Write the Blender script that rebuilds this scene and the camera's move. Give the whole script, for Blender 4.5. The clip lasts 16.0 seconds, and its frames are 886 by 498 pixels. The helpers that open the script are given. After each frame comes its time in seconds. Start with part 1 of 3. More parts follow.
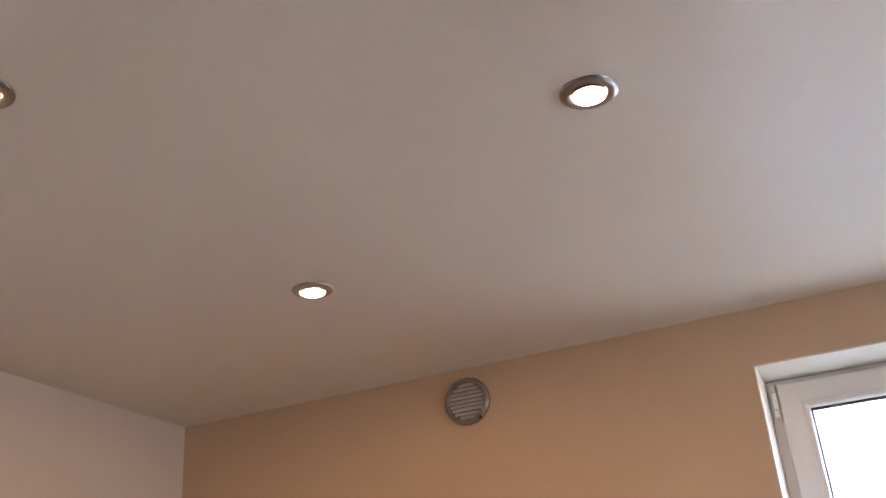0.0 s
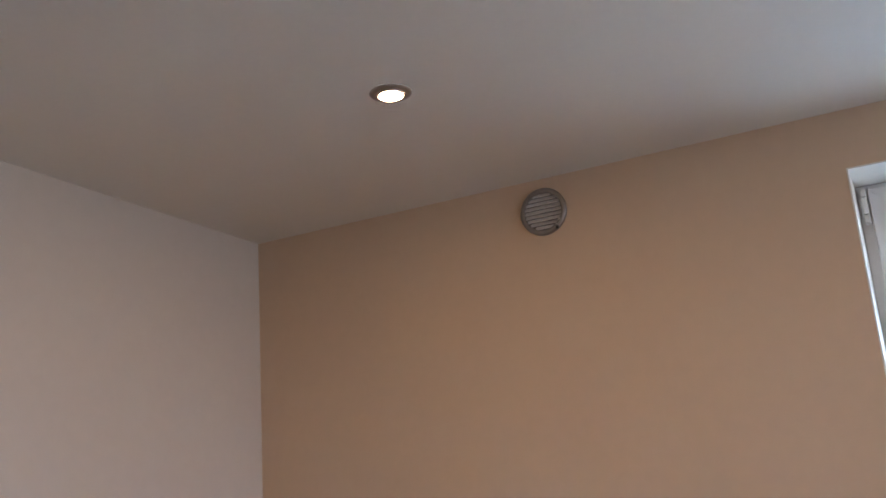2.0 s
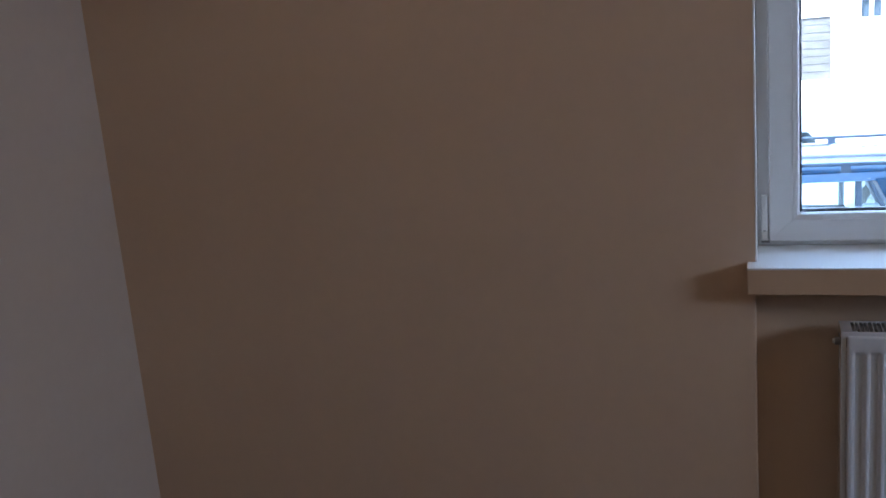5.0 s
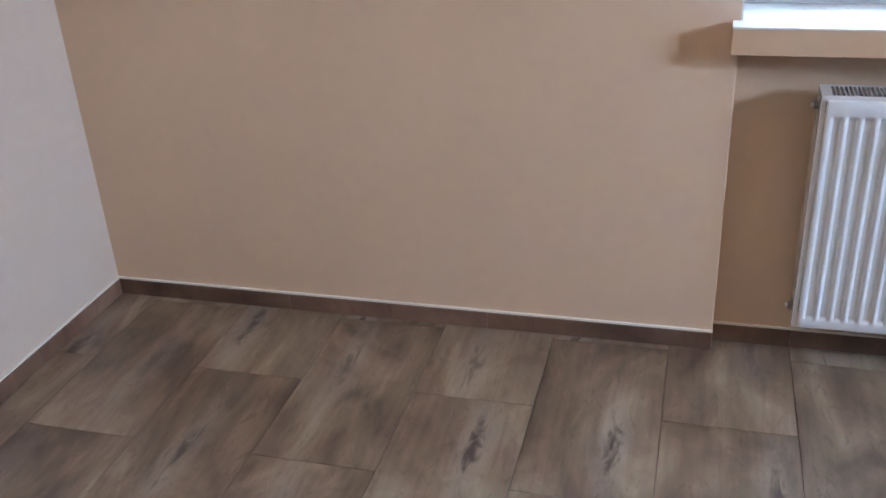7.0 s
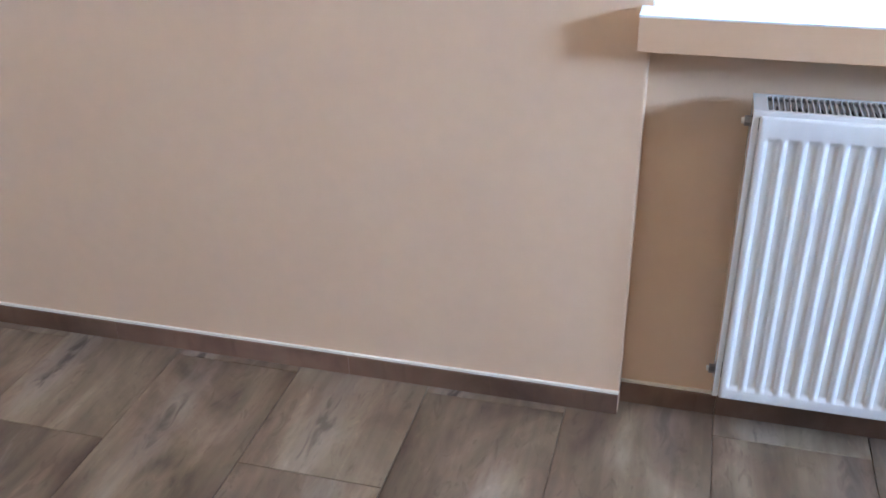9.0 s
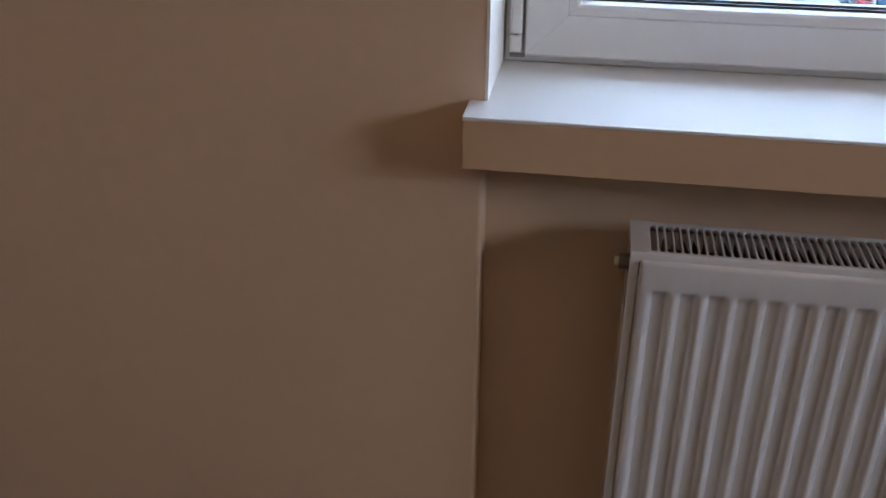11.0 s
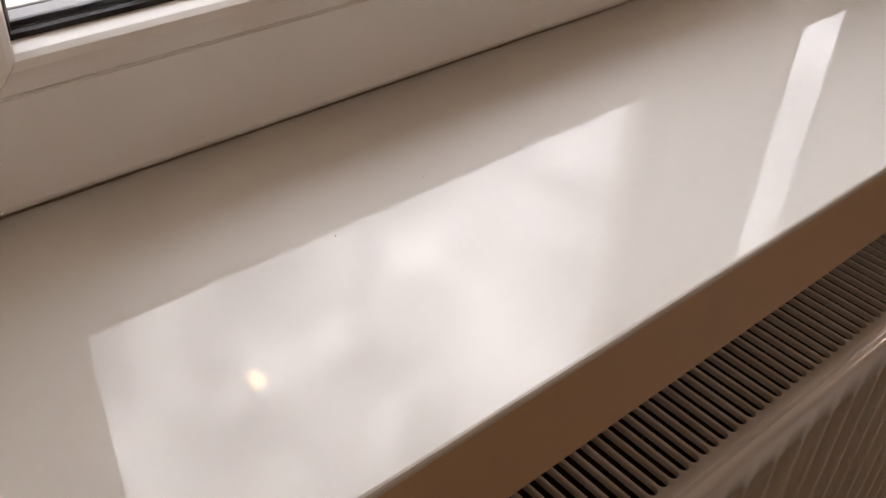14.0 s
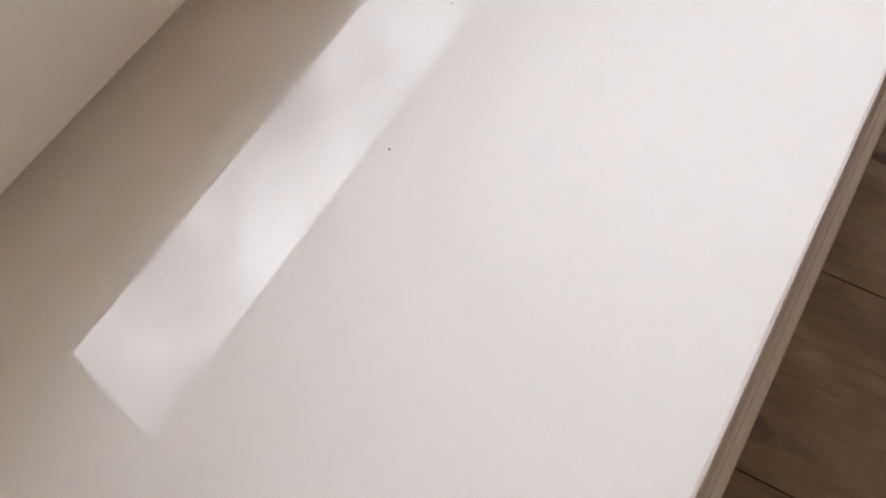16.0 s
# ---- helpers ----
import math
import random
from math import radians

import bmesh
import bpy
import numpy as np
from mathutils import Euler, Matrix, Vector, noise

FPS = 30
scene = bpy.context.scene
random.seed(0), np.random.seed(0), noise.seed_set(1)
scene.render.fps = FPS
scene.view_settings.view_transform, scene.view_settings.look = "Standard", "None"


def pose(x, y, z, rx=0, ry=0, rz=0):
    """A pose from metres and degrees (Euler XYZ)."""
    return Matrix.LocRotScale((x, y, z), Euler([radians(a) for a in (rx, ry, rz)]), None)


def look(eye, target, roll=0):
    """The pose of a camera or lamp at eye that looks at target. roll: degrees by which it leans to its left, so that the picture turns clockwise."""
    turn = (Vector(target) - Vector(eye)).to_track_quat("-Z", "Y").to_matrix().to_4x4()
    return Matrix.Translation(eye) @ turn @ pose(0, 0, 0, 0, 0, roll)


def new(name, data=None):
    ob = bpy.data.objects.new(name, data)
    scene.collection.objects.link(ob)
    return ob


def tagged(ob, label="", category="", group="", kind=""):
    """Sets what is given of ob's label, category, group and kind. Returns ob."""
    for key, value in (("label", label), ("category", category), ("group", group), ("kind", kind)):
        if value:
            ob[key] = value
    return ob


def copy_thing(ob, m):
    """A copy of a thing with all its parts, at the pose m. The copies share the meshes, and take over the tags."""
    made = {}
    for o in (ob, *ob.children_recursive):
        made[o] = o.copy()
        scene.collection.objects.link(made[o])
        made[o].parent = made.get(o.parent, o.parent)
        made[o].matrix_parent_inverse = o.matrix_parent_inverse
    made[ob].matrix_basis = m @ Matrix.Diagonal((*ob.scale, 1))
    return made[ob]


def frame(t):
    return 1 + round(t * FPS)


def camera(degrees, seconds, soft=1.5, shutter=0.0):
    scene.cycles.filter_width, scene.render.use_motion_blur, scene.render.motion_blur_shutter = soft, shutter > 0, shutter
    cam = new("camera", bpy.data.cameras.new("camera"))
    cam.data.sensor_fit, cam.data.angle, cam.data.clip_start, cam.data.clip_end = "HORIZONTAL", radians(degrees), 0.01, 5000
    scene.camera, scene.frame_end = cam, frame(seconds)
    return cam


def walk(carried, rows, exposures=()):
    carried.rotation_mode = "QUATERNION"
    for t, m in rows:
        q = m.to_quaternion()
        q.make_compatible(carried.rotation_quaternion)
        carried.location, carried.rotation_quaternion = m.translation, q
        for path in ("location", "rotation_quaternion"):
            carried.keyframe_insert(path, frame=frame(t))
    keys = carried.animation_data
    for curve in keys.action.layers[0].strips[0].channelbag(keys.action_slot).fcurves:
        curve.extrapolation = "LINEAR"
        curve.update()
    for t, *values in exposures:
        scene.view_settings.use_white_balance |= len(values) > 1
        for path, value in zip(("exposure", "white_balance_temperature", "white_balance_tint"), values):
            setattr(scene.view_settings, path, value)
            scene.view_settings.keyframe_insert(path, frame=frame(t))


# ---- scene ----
# ---------------------------------------------------------------- camera and its walk
cam = camera(50.09, 16.0, soft=1.6)
PATH = [
    (0.0, 2.047, -2.495, 1.615, 114.94, 4.08, 24.95),
    (0.5, 2.024, -2.491, 1.610, 112.00, 3.91, 25.83),
    (1.0, 1.991, -2.482, 1.588, 110.14, 3.75, 26.46),
    (1.5, 1.956, -2.469, 1.584, 108.00, 4.00, 27.47),
    (2.0, 1.934, -2.457, 1.575, 105.23, 3.93, 27.85),
    (2.5, 1.899, -2.445, 1.564, 101.57, 4.36, 27.12),
    (3.0, 1.910, -2.416, 1.532, 97.45, 4.34, 26.03),
    (3.5, 1.843, -2.430, 1.478, 94.02, 5.11, 21.28),
    (4.0, 1.903, -2.367, 1.451, 89.31, 4.93, 20.84),
    (4.5, 1.860, -2.369, 1.496, 82.20, 5.00, 18.82),
    (5.0, 1.856, -2.345, 1.484, 77.52, 4.79, 18.28),
    (5.2, 1.865, -2.322, 1.485, 75.53, 5.09, 18.14),
    (7.3, 1.745, -2.269, 1.430, 62.34, 2.75, 14.68),
    (7.5, 1.759, -2.239, 1.395, 61.98, 3.15, 14.77),
    (8.0, 1.883, -2.018, 1.361, 60.19, 2.93, 16.20),
    (8.2, 1.916, -1.941, 1.362, 60.36, 1.82, 16.97),
    (10.3, 1.913, -1.290, 1.266, 63.99, 0.85, 12.08),
    (10.5, 1.924, -1.219, 1.270, 66.02, -0.47, 12.59),
    (11.0, 1.953, -1.096, 1.259, 62.83, -0.51, 9.24),
    (11.5, 1.865, -0.918, 1.269, 61.71, -1.13, -3.47),
    (12.0, 1.827, -0.797, 1.264, 61.32, 0.19, -12.05),
    (12.5, 1.866, -0.638, 1.240, 58.49, -0.30, -16.12),
    (13.0, 1.892, -0.532, 1.235, 57.22, -1.36, -20.81),
    (13.5, 1.864, -0.361, 1.206, 55.75, -1.86, -30.77),
    (14.0, 1.821, -0.238, 1.173, 52.76, -2.67, -40.62),
    (14.5, 1.845, -0.170, 1.158, 48.06, -2.21, -42.94),
    (15.0, 1.876, -0.123, 1.135, 42.16, -0.06, -44.05),
    (15.5, 1.872, -0.073, 1.135, 37.18, -0.85, -51.72),
    (16.0, 1.883, -0.049, 1.153, 30.35, 2.12, -59.83),
]
walk(cam, [(row[0], pose(*row[1:])) for row in PATH], exposures=[
    (0, 4.4, 6900, 25), (0.5, 3.55, 6800, 24), (1, 3.67, 6700, 23), (1.5, 3.95, 6400, 20), (2, 4.15, 5800, 16), (2.5, 4.1, 5500, 14), (3, 4.05, 5300, 13), (3.5, 3.57, 5300, 13), (4, 2.72, 5400, 14), (4.5, 2.68, 5400, 14), (5, 2.77, 5450, 15), (7.5, 5.15, 5000, 8), (8.2, 5.3, 4850, 7), (10.5, 3.85, 4996, 10), (11, 3.13, 6359, 19), (11.5, 2.95, 9105, 31), (12, 2.53, 9962, 31), (12.5, 2.57, 10710, 34), (13, 2.47, 11550, 33), (14, 2.45, 10500, 31), (14.5, 2.66, 9550, 28), (15, 2.65, 9050, 27), (16, 2.9, 9250, 28),
])

# ---------------------------------------------------------------- plan, metres
CEIL = 2.47            # ceiling height
X_R, Y_B = 5.0, -7.5   # far right wall, wall behind
NX0, NX1 = 1.829, 3.287  # window bay
NICHE = 0.05           # depth of the bay under the sill
SILL = 0.896           # top of the sill
APRON = 0.065          # height of the sill's front
HEAD = 2.317           # head of the reveal
FRAME_Y = 0.178        # inner face of the fixed frame
SASH_Y = 0.162         # inner face of the sashes
WALL_T = 0.42          # thickness of the outer wall
GROUND = -1.06         # ground outside
EY0, EY1, EZ0, EZ1 = -2.00, -1.00, 1.40, 2.20  # window in the east wall

# ---------------------------------------------------------------- world and sun
SUN_ELEV, SUN_AZ = 42.0, 205.0   # degrees; azimuth from north (+y) clockwise
world = bpy.data.worlds.new("World")
scene.world = world
world.use_nodes = True
wn = world.node_tree
bg = wn.nodes["Background"]
sky = wn.nodes.new("ShaderNodeTexSky")
sky.sky_type, sky.sun_disc = "NISHITA", False
sky.sun_elevation, sky.sun_rotation = radians(SUN_ELEV), radians(SUN_AZ)
sky.air_density, sky.dust_density, sky.ozone_density = 1.0, 3.0, 1.0
# a broken, bright cloud cover over the whole sky
wtc, wnoise, wmap, wmix, wshade = (wn.nodes.new("ShaderNode" + k) for k in ("TexCoord", "TexNoise", "MapRange", "Mix", "MapRange"))
wnoise.inputs["Scale"].default_value, wnoise.inputs["Detail"].default_value = 8.0, 6
wn.links.new(wtc.outputs["Generated"], wnoise.inputs["Vector"])
for node, lo, hi in ((wmap, 0.5, 1.0), (wshade, 0.62, 1.2)):
    node.inputs["From Min"].default_value, node.inputs["From Max"].default_value = 0.38, 0.62
    node.inputs["To Min"].default_value, node.inputs["To Max"].default_value = lo, hi
    wn.links.new(wnoise.outputs["Fac"], node.inputs["Value"])
wcloud = wn.nodes.new("ShaderNodeVectorMath")
wcloud.operation = "SCALE"
wcloud.inputs[0].default_value = (6.4, 8.6, 11.8)
wn.links.new(wshade.outputs["Result"], wcloud.inputs["Scale"])
wmix.data_type = "RGBA"
wn.links.new(wmap.outputs["Result"], wmix.inputs["Factor"])
wn.links.new(sky.outputs["Color"], wmix.inputs[6])
wn.links.new(wcloud.outputs[0], wmix.inputs[7])
wn.links.new(wmix.outputs[2], bg.inputs["Color"])
bg.inputs["Strength"].default_value = 0.15
sun = new("sun", bpy.data.lights.new("sun", "SUN"))
sun.data.energy, sun.data.angle, sun.data.color = 2.2, radians(10), (1.0, 0.95, 0.88)
sun_to = Vector((math.sin(radians(SUN_AZ)) * math.cos(radians(SUN_ELEV)), math.cos(radians(SUN_AZ)) * math.cos(radians(SUN_ELEV)), math.sin(radians(SUN_ELEV))))
sun.matrix_world = look(sun_to * 30, (0, 0, 0))
# the sky's light in the opening of the side window
side_sky = new("side_sky", bpy.data.lights.new("side_sky", "AREA"))
side_sky.data.shape, side_sky.data.size, side_sky.data.size_y = "RECTANGLE", EY1 - EY0 - 0.16, 0.50
side_sky.data.energy, side_sky.data.color, side_sky.data.spread = 1.05, (0.86, 0.92, 1.0), radians(100)
side_sky.matrix_world = look((X_R + 0.06, (EY0 + EY1) / 2, (EZ0 + EZ1) / 2), (0, -1.1, -0.3))


# ---------------------------------------------------------------- helpers
def mat(name, colour, rough=0.5, metal=0.0, grain=0.0, scale=40.0, bump=0.0, stain=0.0, spec=0.5):
    m = bpy.data.materials.new(name)
    m.use_nodes = True
    nt = m.node_tree
    b = nt.nodes["Principled BSDF"]
    b.inputs["Base Color"].default_value = (*colour, 1)
    b.inputs["Roughness"].default_value = rough
    b.inputs["Metallic"].default_value = metal
    b.inputs["Specular IOR Level"].default_value = spec
    tc = nt.nodes.new("ShaderNodeTexCoord")
    if grain or stain:
        n1 = nt.nodes.new("ShaderNodeTexNoise")
        n1.inputs["Scale"].default_value, n1.inputs["Detail"].default_value = scale, 6
        n2 = nt.nodes.new("ShaderNodeTexNoise")
        n2.inputs["Scale"].default_value, n2.inputs["Detail"].default_value = 1.7, 3
        for n in (n1, n2):
            nt.links.new(tc.outputs["Object"], n.inputs["Vector"])
        last = None
        for n, k in ((n1, grain), (n2, stain)):
            r = nt.nodes.new("ShaderNodeMapRange")
            r.inputs["From Min"].default_value, r.inputs["From Max"].default_value = 0.3, 0.7
            r.inputs["To Min"].default_value, r.inputs["To Max"].default_value = 1 - k, 1 + k
            nt.links.new(n.outputs["Fac"], r.inputs["Value"])
            if last is None:
                last = r.outputs["Result"]
            else:
                mu = nt.nodes.new("ShaderNodeMath")
                mu.operation = "MULTIPLY"
                nt.links.new(last, mu.inputs[0])
                nt.links.new(r.outputs["Result"], mu.inputs[1])
                last = mu.outputs[0]
        mx = nt.nodes.new("ShaderNodeVectorMath")
        mx.operation = "SCALE"
        mx.inputs[0].default_value = colour
        nt.links.new(last, mx.inputs["Scale"])
        nt.links.new(mx.outputs[0], b.inputs["Base Color"])
    if bump:
        n3 = nt.nodes.new("ShaderNodeTexNoise")
        n3.inputs["Scale"].default_value, n3.inputs["Detail"].default_value = scale * 6, 4
        nt.links.new(tc.outputs["Object"], n3.inputs["Vector"])
        bp = nt.nodes.new("ShaderNodeBump")
        bp.inputs["Strength"].default_value, bp.inputs["Distance"].default_value = bump, 0.002
        nt.links.new(n3.outputs["Fac"], bp.inputs["Height"])
        nt.links.new(bp.outputs["Normal"], b.inputs["Normal"])
    return m


def box(bm, x0, x1, y0, y1, z0, z1, bevel=0.0, seg=2):
    v = [bm.verts.new((x, y, z)) for x in (x0, x1) for y in (y0, y1) for z in (z0, z1)]
    f = [bm.faces.new([v[i] for i in q]) for q in
         ((0, 1, 3, 2), (4, 6, 7, 5), (0, 4, 5, 1), (2, 3, 7, 6), (0, 2, 6, 4), (1, 5, 7, 3))]
    if bevel:
        edges = {e for q in f for e in q.edges}
        bmesh.ops.bevel(bm, geom=list(edges), offset=bevel, segments=seg, affect="EDGES", profile=0.5)
    return bm


def B(x0, x1, y0, y1, z0, z1, bevel=0.0, seg=2):
    return box(bmesh.new(), x0, x1, y0, y1, z0, z1, bevel, seg)


def cyl(bm, c, r0, r1, h, axis="z", n=24, cap=True):
    ret = bmesh.ops.create_cone(bm, cap_ends=cap, segments=n, radius1=r0, radius2=r1, depth=h)
    rot = {"z": Matrix(), "x": Matrix.Rotation(radians(90), 4, "Y"), "y": Matrix.Rotation(radians(-90), 4, "X")}[axis]
    bmesh.ops.transform(bm, matrix=Matrix.Translation(c) @ rot, verts=ret["verts"])
    return bm


def lathe(profile, n=48):
    """A ring-shaped body from (radius, height) pairs, turned about z."""
    bm = bmesh.new()
    rings = [[bm.verts.new((r * math.cos(a), r * math.sin(a), z)) for a in (2 * math.pi * i / n for i in range(n))] for r, z in profile]
    for a, b in zip(rings, rings[1:]):
        for i in range(n):
            bm.faces.new((a[i], a[(i + 1) % n], b[(i + 1) % n], b[i]))
    return bm


def mesh_of(name, bm, material, smooth=False):
    bmesh.ops.recalc_face_normals(bm, faces=bm.faces)
    me = bpy.data.meshes.new(name)
    bm.to_mesh(me)
    bm.free()
    for p in me.polygons:
        p.use_smooth = smooth
    me.materials.append(material)
    return me


def thing(name, bm, material, label, category="", kind="", group="", smooth=False):
    return tagged(new(name, mesh_of(name, bm, material, smooth)), label, category, group, kind)


def holder(name, at, label, category, group="", kind=""):
    ob = tagged(new(name), label, category, group, kind)
    ob.location = at
    return ob


def part(name, bm, material, parent, label="", smooth=False):
    """One mesh under a thing or a part; its coordinates are the parent's own."""
    ob = new(name, mesh_of(name, bm, material, smooth))
    ob.parent = parent
    return tagged(ob, label) if label else ob


# ---------------------------------------------------------------- materials
M_WALL = mat("beige_wall_paint", (0.70, 0.512, 0.345), 0.6, 0, 0.012, 30, 0.04, 0.02, spec=0.35)
M_WALL_L = mat("pale_wall_paint", (0.62, 0.525, 0.425), 0.6, 0, 0.012, 30, 0.04, 0.02, spec=0.35)
M_CEIL = mat("white_ceiling_paint", (0.74, 0.68, 0.59), 0.45, 0, 0.01, 60, 0.06, 0.015)
M_REVEAL = mat("white_reveal_paint", (0.82, 0.78, 0.7), 0.6, 0, 0.02, 60, 0.1, 0.02)
M_PVC = mat("white_window_plastic", (0.76, 0.735, 0.70), 0.28, 0, 0.008, 90, 0.0, 0.01)
M_SILL = mat("glossy_white_sill", (0.80, 0.785, 0.75), 0.0, 0, 0.006, 90, 0.0, 0.008)
# cream apron with its warm shade put into the colour as brown
M_APRON = mat("shaded_cream_apron", (0.62, 0.425, 0.265), 0.4, 0, 0.01, 60, 0.03, 0.015)
M_RAD = mat("white_radiator_enamel", (0.74, 0.74, 0.74), 0.16, 0, 0.008, 90, 0.0, 0.01, spec=1.0)
M_RAD.node_tree.nodes["Principled BSDF"].inputs["Coat Weight"].default_value = 0.6
M_RAD.node_tree.nodes["Principled BSDF"].inputs["Coat Roughness"].default_value = 0.12
M_DARK = mat("dark_cavity", (0.03, 0.028, 0.026), 0.7)
M_STEEL = mat("brushed_nickel", (0.33, 0.31, 0.29), 0.3, 1.0, 0.05, 200)
M_CHROME = mat("chrome", (0.7, 0.7, 0.7), 0.1, 1.0)
M_RUBBER = mat("black_rubber_gasket", (0.015, 0.015, 0.016), 0.5)


def wood_tile(name, rough=0.38, light=1.0, knots=1.0, hue=(1.0, 1.0, 1.0)):
    """Grey-brown wood print: streaks along y, darker knots, fine grain; each tile is offset by its own random number."""
    m = bpy.data.materials.new(name)
    m.use_nodes = True
    nt = m.node_tree
    N = nt.nodes.new
    b = nt.nodes["Principled BSDF"]
    tc, oi, off, add = N("ShaderNodeTexCoord"), N("ShaderNodeObjectInfo"), N("ShaderNodeVectorMath"), N("ShaderNodeVectorMath")
    off.operation = "SCALE"
    off.inputs[0].default_value = (37.0, 53.0, 11.0)
    nt.links.new(oi.outputs["Random"], off.inputs["Scale"])
    nt.links.new(tc.outputs["Object"], add.inputs[0])
    nt.links.new(off.outputs[0], add.inputs[1])

    def streak(sx, sy, scale, detail, dist=0.0):
        mp, n = N("ShaderNodeMapping"), N("ShaderNodeTexNoise")
        mp.inputs["Scale"].default_value = (sx, sy, 1)
        n.inputs["Scale"].default_value, n.inputs["Detail"].default_value = scale, detail
        n.inputs["Distortion"].default_value = dist
        nt.links.new(add.outputs[0], mp.inputs["Vector"])
        nt.links.new(mp.outputs[0], n.inputs["Vector"])
        return n.outputs["Fac"]

    def ramp(fac, stops):
        r = N("ShaderNodeValToRGB")
        e = r.color_ramp.elements
        while len(e) < len(stops):
            e.new(0.5)
        for el, (p, c) in zip(e, stops):
            el.position, el.color = p, (*[v * light * h for v, h in zip(c, hue)], 1)
        nt.links.new(fac, r.inputs["Fac"])
        return r.outputs["Color"]

    def mix(kind, f, a, c):
        x = N("ShaderNodeMix")
        x.data_type, x.blend_type = "RGBA", kind
        if isinstance(f, float):
            x.inputs["Factor"].default_value = f
        else:
            nt.links.new(f, x.inputs["Factor"])
        nt.links.new(a, x.inputs[6])
        nt.links.new(c, x.inputs[7])
        return x.outputs[2]

    tone = ramp(streak(2.4, 1.0, 2.6, 9, 1.0), [(0.30, (0.13, 0.104, 0.088)), (0.46, (0.235, 0.194, 0.163)), (0.56, (0.29, 0.245, 0.21)), (0.70, (0.42, 0.37, 0.325))])
    grain = ramp(streak(26, 1.3, 3.0, 6, 0.3), [(0.3, (0.62, 0.6, 0.58)), (0.7, (1.25, 1.25, 1.25))])
    col = mix("MULTIPLY", 0.22, tone, grain)
    # cloudy print: paler greenish and redder patches, and small worn flecks
    cloud = ramp(streak(3.2, 1.5, 3.1, 8, 0.6), [(0.34, (0.80, 0.72, 0.68)), (0.47, (1.04, 0.98, 0.93)), (0.56, (1.05, 1.08, 1.0)), (0.68, (1.25, 1.27, 1.22))])
    col = mix("MULTIPLY", 0.75, col, cloud)
    fleck = ramp(streak(16, 5.5, 2.4, 7, 1.5), [(0.30, (0.62, 0.58, 0.55)), (0.42, (1.0, 1.0, 1.0)), (0.62, (1.02, 1.02, 1.0)), (0.74, (1.4, 1.38, 1.3))])
    col = mix("MULTIPLY", 0.6, col, fleck)
    wv, wm = N("ShaderNodeTexWave"), N("ShaderNodeMapping")
    wm.inputs["Scale"].default_value = (9.0, 1.4, 1)
    wv.inputs["Scale"].default_value, wv.inputs["Distortion"].default_value, wv.inputs["Detail"].default_value = 1.1, 9.0, 3.0
    nt.links.new(add.outputs[0], wm.inputs["Vector"])
    nt.links.new(wm.outputs[0], wv.inputs["Vector"])
    rings = ramp(wv.outputs["Fac"], [(0.0, (0.86, 0.85, 0.84)), (0.6, (1.06, 1.06, 1.06))])
    col = mix("MULTIPLY", 0.4, col, rings)
    # one long knot on each tile, at a place of its own
    def math_node(op, a, c):
        n = N("ShaderNodeMath")
        n.operation = op
        for k, v in enumerate((a, c)):
            if isinstance(v, (int, float)):
                n.inputs[k].default_value = v
            else:
                nt.links.new(v, n.inputs[k])
        return n.outputs[0]

    rnd = oi.outputs["Random"]
    kx = math_node("MULTIPLY", math_node("SUBTRACT", math_node("FRACT", math_node("MULTIPLY", rnd, 17.3), 0), 0.5), 0.22)
    ky = math_node("MULTIPLY", math_node("SUBTRACT", math_node("FRACT", math_node("MULTIPLY", rnd, 5.7), 0), 0.5), 0.42)
    at, sub, stretch, size = N("ShaderNodeCombineXYZ"), N("ShaderNodeVectorMath"), N("ShaderNodeVectorMath"), N("ShaderNodeVectorMath")
    nt.links.new(kx, at.inputs[0])
    nt.links.new(ky, at.inputs[1])
    sub.operation, stretch.operation, size.operation = "SUBTRACT", "MULTIPLY", "LENGTH"
    nt.links.new(tc.outputs["Object"], sub.inputs[0])
    nt.links.new(at.outputs[0], sub.inputs[1])
    nt.links.new(sub.outputs[0], stretch.inputs[0])
    stretch.inputs[1].default_value = (46.0, 8.5, 0.0)
    nt.links.new(stretch.outputs[0], size.inputs[0])
    ragged = math_node("ADD", size.outputs["Value"], math_node("MULTIPLY", streak(20, 6, 1.5, 7, 1.8), 3.2))

    def falloff(a, c, k):
        r = N("ShaderNodeMapRange")
        r.interpolation_type = "SMOOTHSTEP"
        r.inputs["From Min"].default_value, r.inputs["From Max"].default_value = a, c
        r.inputs["To Min"].default_value, r.inputs["To Max"].default_value = k, 0.0
        nt.links.new(ragged, r.inputs["Value"])
        return r.outputs["Result"]

    vary = math_node("SQRT", math_node("FRACT", math_node("MULTIPLY", rnd, 29.7), 0), 0)
    pale, dark = N("ShaderNodeRGB"), N("ShaderNodeRGB")
    pale.outputs[0].default_value = (0.46 * light, 0.40 * light, 0.34 * light, 1)
    dark.outputs[0].default_value = (0.065 * light, 0.043 * light, 0.034 * light, 1)
    col = mix("MIX", math_node("MULTIPLY", falloff(2.2, 4.6, 0.4 * knots), vary), col, pale.outputs[0])
    col = mix("MIX", math_node("MULTIPLY", falloff(1.6, 2.9, 1.0 * knots), vary), col, dark.outputs[0])
    nt.links.new(col, b.inputs["Base Color"])
    b.inputs["Roughness"].default_value = rough
    bp = N("ShaderNodeBump")
    bp.inputs["Strength"].default_value, bp.inputs["Distance"].default_value = 0.25, 0.001
    nt.links.new(streak(40, 1.6, 3.0, 5), bp.inputs["Height"])
